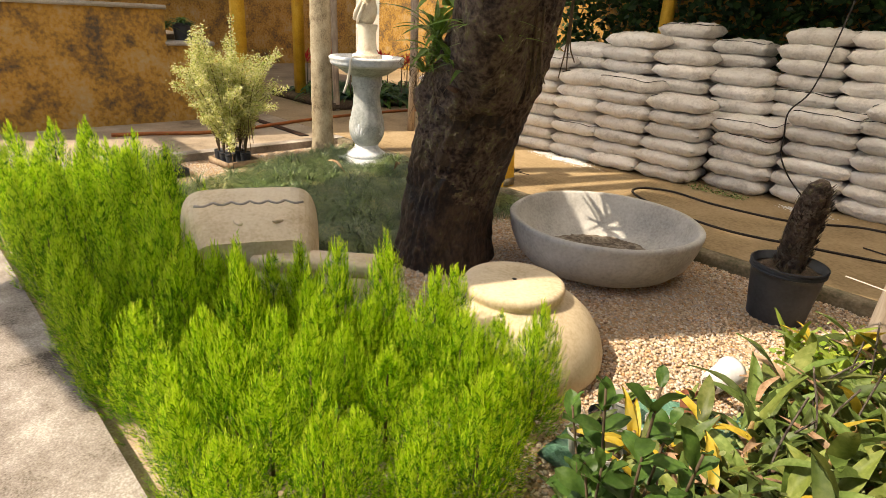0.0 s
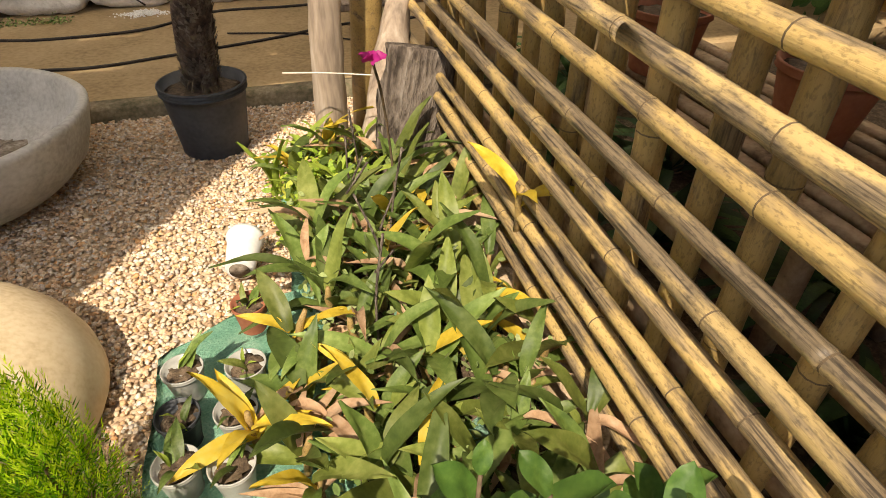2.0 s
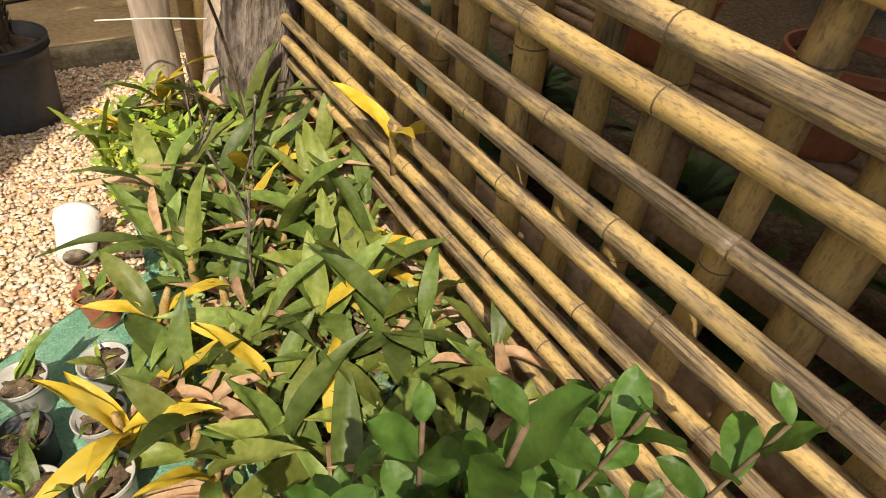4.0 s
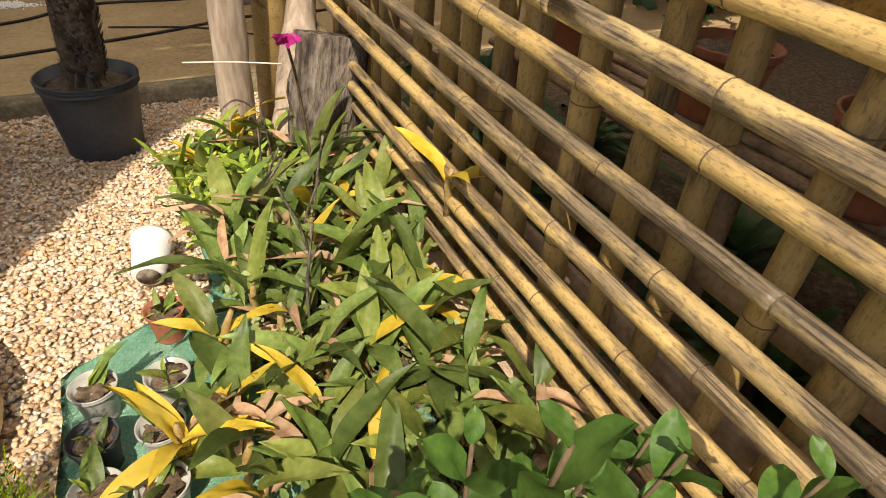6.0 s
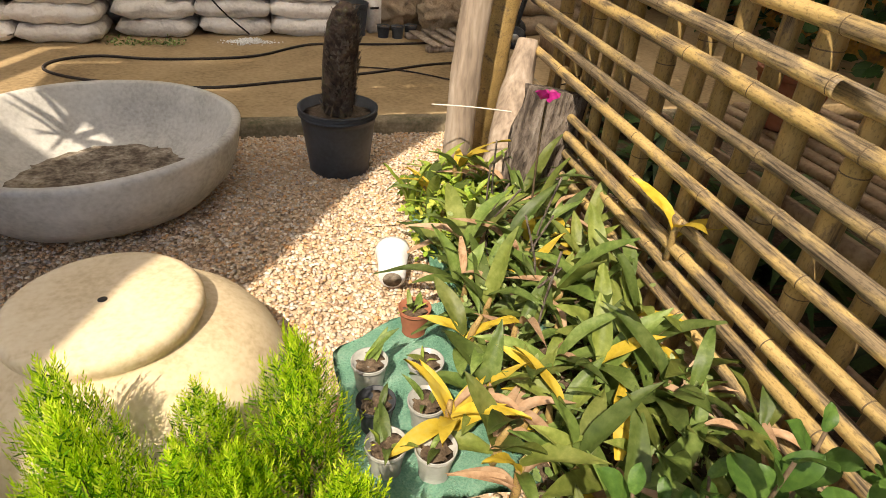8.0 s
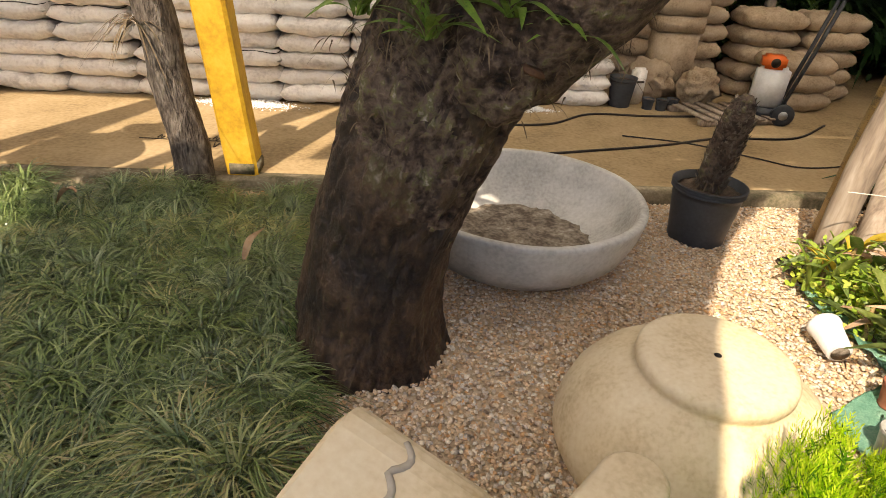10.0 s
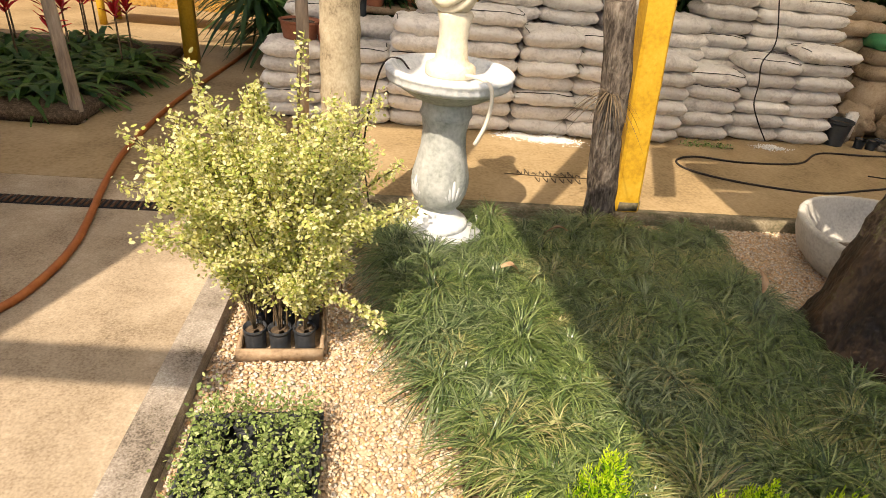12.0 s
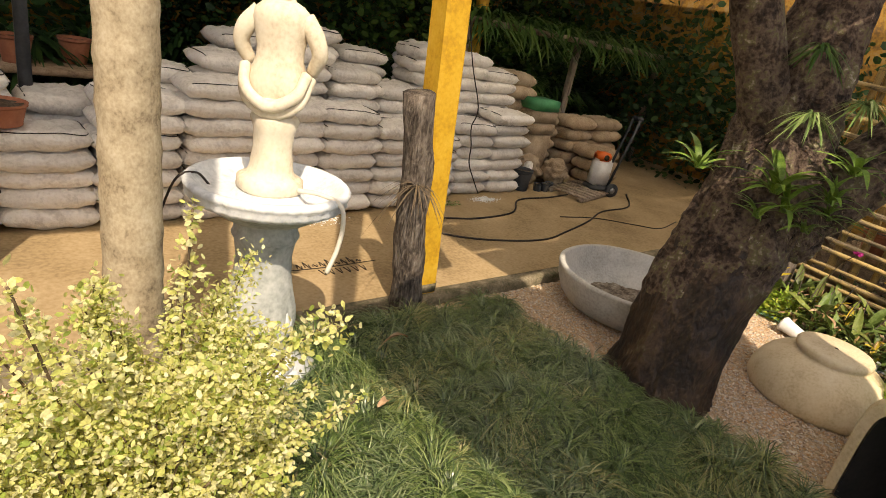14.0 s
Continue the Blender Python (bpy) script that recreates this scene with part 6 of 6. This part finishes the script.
pot("planter_pot", (-2.55, 4.6, 0.946), 0.08, 0.10, 0.19, M_BLACK, "black pot with a leafy plant on the wall", ribs=1)
pot("clay_pot", (-2.55, 2.45, 0.866), 0.07, 0.10, 0.12, M_TERRA, "clay pot on the lower wall", ribs=1)
tp = part("potted_fern", strips("leaf", straps(60, 0.24, 0.03, (0, 0, 0), 0.7, 77), M_FERN))
tp.location = (-2.55, 4.6, 1.11)
tagged(tp, "leafy green plant in the black pot", "plant")
tp = part("potted_fern", strips("leaf", straps(60, 0.3, 0.03, (0, 0, 0), 0.7, 78), M_FERN))
tp.location = (-2.6, 4.42, 1.06)
tagged(tp, "leafy green plant behind the wall's step", "plant")
sheet("floor_terrace", -9, -2.752, -4, 4.85, 1.0, 0.2, M_SLAB, "raised terrace floor behind the ochre wall", "floor")


def yellow_square(place, h, label="square timber post painted yellow"):
    e = thing("timber_post", place, 0, label, "post", "yellow timber posts")
    part("shaft", box((0.13, 0.13, h), (0, 0, h / 2), 0.01), M_YELLOW, e)


for x, y in [(-2.16, 5.10), (-2.05, 8.5), (0.9, 9.3), (4.9, 9.2), (-3.4, 6.6)]:
    yellow_square((x, y, YARD - 0.003), 3.0)

sp_ = part("rough_stake", tube(smooth_line([(-2.27, 6.5, YARD - 0.01), (-2.29, 6.5, 0.6), (-2.34, 6.52, 1.5)], 5), [0.045] * 11, 10, 0.1, 3), M_OLDWOOD)
tagged(sp_, "rough brown wooden stake beside the bromeliads", "stake")

# bromeliad bed
BRM = [strips("leaf", straps(30, 0.62, 0.06, (0, 0, 0.0), 0.75, 90 + s, 1.0, 6, (0.45, 1.25)), M_FERN) for s in range(3)]
FLW = [leaf_mesh("bract", 0.17, 0.035, 0.2, 0.3, M_RED, s, 5) for s in range(2)]
for k in range(40):
    x, y = rnd.uniform(-3.7, -2.3), rnd.uniform(6.55, 8.6)
    if x > -2.4 and y > 8.1:
        continue
    e = thing("bromeliad", (x, y, 0.12), rnd.uniform(0, 360), "potted bromeliad with long green leaves" + (" and a red flower" if k % 2 else ""), "bromeliad", "bromeliads in the bed")
    part("leaves", BRM[k % 3], parent=e)
    if k % 2:
        for j in range(9):
            part("bract", FLW[j % 2], parent=e, label="red flower bract", at=pose(0, 0, 0.46 + 0.008 * j, 0, -25 - 6 * j, 137 * j))
        part("spike", tube([(0, 0, 0), (0, 0, 0.48)], [0.010, 0.008], 6), M_STEM, e)
tagged(part("bed_edge", box((1.75, 2.4, 0.10), (-3.1, 7.6, YARD + 0.05), 0.02), M_EARTH), "dark soil bed of the bromeliads", "soil", kind="structure")
bench = thing("timber_table", (-2.6, 10.3, YARD), 0, "long pale timber table in the yard", "table")
part("top", box((2.4, 0.6, 0.05), (0, 0, 0.50), 0.006), M_OLDWOOD, bench)
for x in (-1.0, 1.0):
    for y in (-0.22, 0.22):
        part("leg", box((0.07, 0.07, 0.475), (x, y, 0.2375), 0.004), M_YELLOW, bench)

# pots and scale on the sacks
pot("clay_pot", (-0.72, 7.10, 0.688), 0.13, 0.16, 0.14, M_TERRA, "brown clay pot standing on the sacks", ribs=1)
pot("clay_pot", (-0.45, 7.08, 0.688), 0.12, 0.15, 0.13, M_TERRA, "brown clay pot standing on the sacks", ribs=1)
tagged(part("steel_post", box((0.075, 0.075, 2.9), (-0.26, 7.62, YARD + 1.45), 0.004), M_BLACK), "dark painted square steel post", "post")

# ---- planting and sheds behind the sacks ----
wall("wall_north", -8, 9, 11.6, 11.9, 3.2, "ochre plaster wall at the yard's back", False)
wall("wall_east", 8.6, 8.9, -4, 11.59, 3.2, "shaded plaster wall at the yard's side", False)
wall("wall_far_west", -9.3, -9.0, -4, 11.59, 3.2, "shaded ochre wall beyond the terrace", False)
wall("wall_south", -9.0, 8.6, -4.3, -4.0, 1.8, "plaster wall behind the walkway", False)
sh = thing("plant_shelf", (6.0, 8.35, YARD), 0, "weathered plank shelf holding trays of plants", "shelf")
part("plank", box((4.2, 0.40, 0.07), (0, 0, 1.68), 0.008), M_OLDWOOD, sh)
for x in (-2.0, 0.0, 2.0):
    part("leg", box((0.08, 0.08, 1.644), (x, 0, 0.822), 0.005), M_OLDWOOD, sh)
hang = np.random.default_rng(17)
FRN = [strips("frond", straps(80, 0.62, 0.035, (0, 0, 0), 0.95, 120 + s, 1.0, 6, (0.1, 1.2)), M_FERN) for s in range(3)]
FRD = [strips("frond", straps(90, 0.8, 0.05, (0, 0, 0), 0.85, 130 + s, 1.0, 6, (0.3, 1.35)), M_SHADEPL) for s in range(3)]
for k in range(13):
    x, y, z = 4.1 + 0.38 * k, 8.30 + 0.1 * (k % 2), 1.79
    if k > 9:
        x, y, z = 4.5 + 0.55 * (k - 9), 8.75, 1.05
    ob = part("hanging_fern", FRN[k % 3])
    ob.matrix_basis = pose(x, y, z, 0, 0, 50 * k)
    tagged(ob, "green drooping fern on the plank shelf", "fern", "ferns on the shelf")
for k in range(60):
    x, y = -1.6 + 0.17 * k + hang.uniform(-0.1, 0.1), 9.5 + hang.uniform(-0.5, 1.2)
    ob = part("backdrop_plant", FRD[k % 3])
    ob.matrix_basis = pose(x, y, YARD + hang.uniform(0.0, 0.9), 0, 0, 77 * k) @ Matrix.Diagonal((1.2, 1.2, hang.uniform(1.0, 1.7), 1))
    tagged(ob, "dark leafy nursery plant in the shade", "plant", "plants behind the sacks")
p = np.concatenate([hang.normal((7.9, y, 1.2), (0.25, 0.3, 0.65), (420, 3)) for y in np.linspace(5.6, 11.2, 16)])
tagged(part("side_hedge", leaf_cloud(hang, p, 0.13, M_SHADEPL)), "dense dark shrubbery along the side wall", "hedge", kind="stuff")
p = np.concatenate([hang.normal((x, 9.75, 1.15), (0.3, 0.2, 0.55), (300, 3)) for x in np.linspace(3.4, 8.2, 16)])
tagged(part("fern_thicket", leaf_cloud(hang, p, 0.12, M_FERN)), "dense shaded ferns under the plank shelf", "ferns", kind="stuff")
p = np.concatenate([hang.normal((x, 10.6, 1.6), (0.35, 0.3, 0.75), (460, 3)) for x in np.linspace(-1.4, 8.3, 30)])
tagged(part("back_hedge", leaf_cloud(hang, p, 0.13, M_SHADEPL)), "dense dark shrubbery along the back wall", "hedge", kind="stuff")
for k, (x, y) in enumerate([(-0.2, 9.0), (0.25, 9.2), (0.6, 9.0), (1.9, 9.1), (2.3, 9.3)]):
    pot("clay_pot", (x, y, 0.72), 0.09, 0.13, 0.22, M_TERRA, "orange clay pot on a nursery table", ribs=1)
nt_ = thing("nursery_table", (1.0, 9.1, YARD), 0, "timber nursery table with clay pots", "table")
part("top", box((3.4, 0.7, 0.05), (0, 0, 0.625), 0.006), M_BOARD, nt_)
for x in (-1.6, 1.6):
    for y in (-0.3, 0.3):
        part("leg", box((0.07, 0.07, 0.598), (x, y, 0.299), 0.004), M_BOARD, nt_)

# ---- added shade panels overhead, out of view ----
SHADE_Z = 3.3


def overhead(name, corners, label, drop=0.0, thick=0.05, material=M_SHEET):
    """An unseen panel, added so that its shadow falls on the given corners of the ground."""
    bm = bmesh.new()
    lift = SHADE_Z - drop
    up = [Vector((x, y, 0)) - SUN * (lift / -SUN.z) for x, y in corners]
    a = [bm.verts.new(q) for q in up]
    b = [bm.verts.new(q + Vector((0, 0, thick))) for q in up]
    bm.faces.new(list(reversed(a)))
    bm.faces.new(b)
    m = len(a)
    for i in range(m):
        bm.faces.new((a[i], a[(i + 1) % m], b[(i + 1) % m], b[i]))
    bmesh.ops.recalc_face_normals(bm, faces=bm.faces[:])
    tagged(part(name, bm, material, smooth=False), label, "roof", kind="structure")


# Outlines follow the wanted shade; a slot lets sun into the basin.
overhead("roof_panel", [(1.12, 2.75), (1.60, 2.05), (2.80, 2.20), (3.10, 2.75), (3.30, 3.45), (3.50, 3.97), (3.955, 4.68), (3.25, 4.70), (3.0, 4.85), (2.45, 5.5), (0.80, 5.5)], "unseen shade panel added over the tree and grass")
overhead("roof_panel", [(3.957, 4.685), (4.31, 5.2), (4.65, 5.5), (2.82, 5.5), (3.20, 5.06), (3.25, 4.705)], "unseen shade panel added over the basin")
# Gaps between these added panels let sun streaks onto the yard.
for a, b in ((5.51, 5.93), (5.985, 6.50), (6.56, 6.76), (6.80, 9.4)):
    overhead("roof_panel", [(2.45, a), (9.5, a + 0.25), (9.5, b + 0.25), (2.45, b)], "unseen shade panel added over the yard", 0.1)
# Added strips, out of view, that interrupt the sun streaks.
for k in range(9):
    x = 2.75 + 0.62 * k + (0.15 if k % 2 else 0.0)
    overhead("roof_beam", [(x, 5.6), (x + 0.24, 5.6), (x + 0.34, 6.9), (x + 0.06, 6.9)], "unseen strip added to break up sun streaks on the yard", 0.25, 0.08, M_BOARD)
# Opaque panels, added unseen, keep the background and fence's rear dark.
overhead("roof_panel", [(2.45, 9.41), (9.5, 9.41), (9.5, 13.8), (2.45, 13.8)], "unseen opaque panel added to darken the back of the yard", 0.1, 0.05, M_OPAQUE)
overhead("roof_panel", [(5.26, 0.5), (9.5, 0.5), (9.5, 5.5), (5.26, 5.5)], "unseen opaque panel added to darken the space behind the fence", 1.0, 0.05, M_OPAQUE)
overhead("roof_panel", [(-0.9, 6.9), (2.44, 6.9), (2.44, 9.4), (-0.9, 9.4)], "unseen shade panel added over the sacks", 0.05)
overhead("roof_panel", [(-9, 6.9), (-0.91, 6.9), (-0.91, 9.4), (-9, 9.4)], "unseen opaque panel added to darken the bromeliads", 0.05, 0.05, M_OPAQUE)
overhead("roof_panel", [(-0.9, 9.41), (2.44, 9.41), (2.44, 13.8), (-0.9, 13.8)], "unseen opaque panel added to darken the space behind the sacks", 0.05, 0.05, M_OPAQUE)
overhead("roof_panel", [(-9, -3), (-1.85, 2.9), (-1.22, 4.6), (-1.05, 5.2), (-0.4, 6.89), (-9, 6.89)], "unseen roof edge added to shade the terrace", 0.15)
# More unseen strips, placed by the shadow bands wanted on slab and yard.
for q in ([(0.95, 5.5), (1.10, 5.5), (2.0, 6.9), (1.75, 6.9)], [(0.30, 5.6), (0.40, 5.6), (0.85, 6.9), (0.72, 6.9)], [(-1.5, 3.83), (-0.55, 3.78), (-0.55, 3.92), (-1.5, 3.97)], [(1.95, 5.8), (2.1, 5.8), (2.5, 6.8), (2.3, 6.8)]):
    overhead("roof_beam", q, "unseen strip added to cast a shadow band", 0.2, 0.1, M_BOARD)
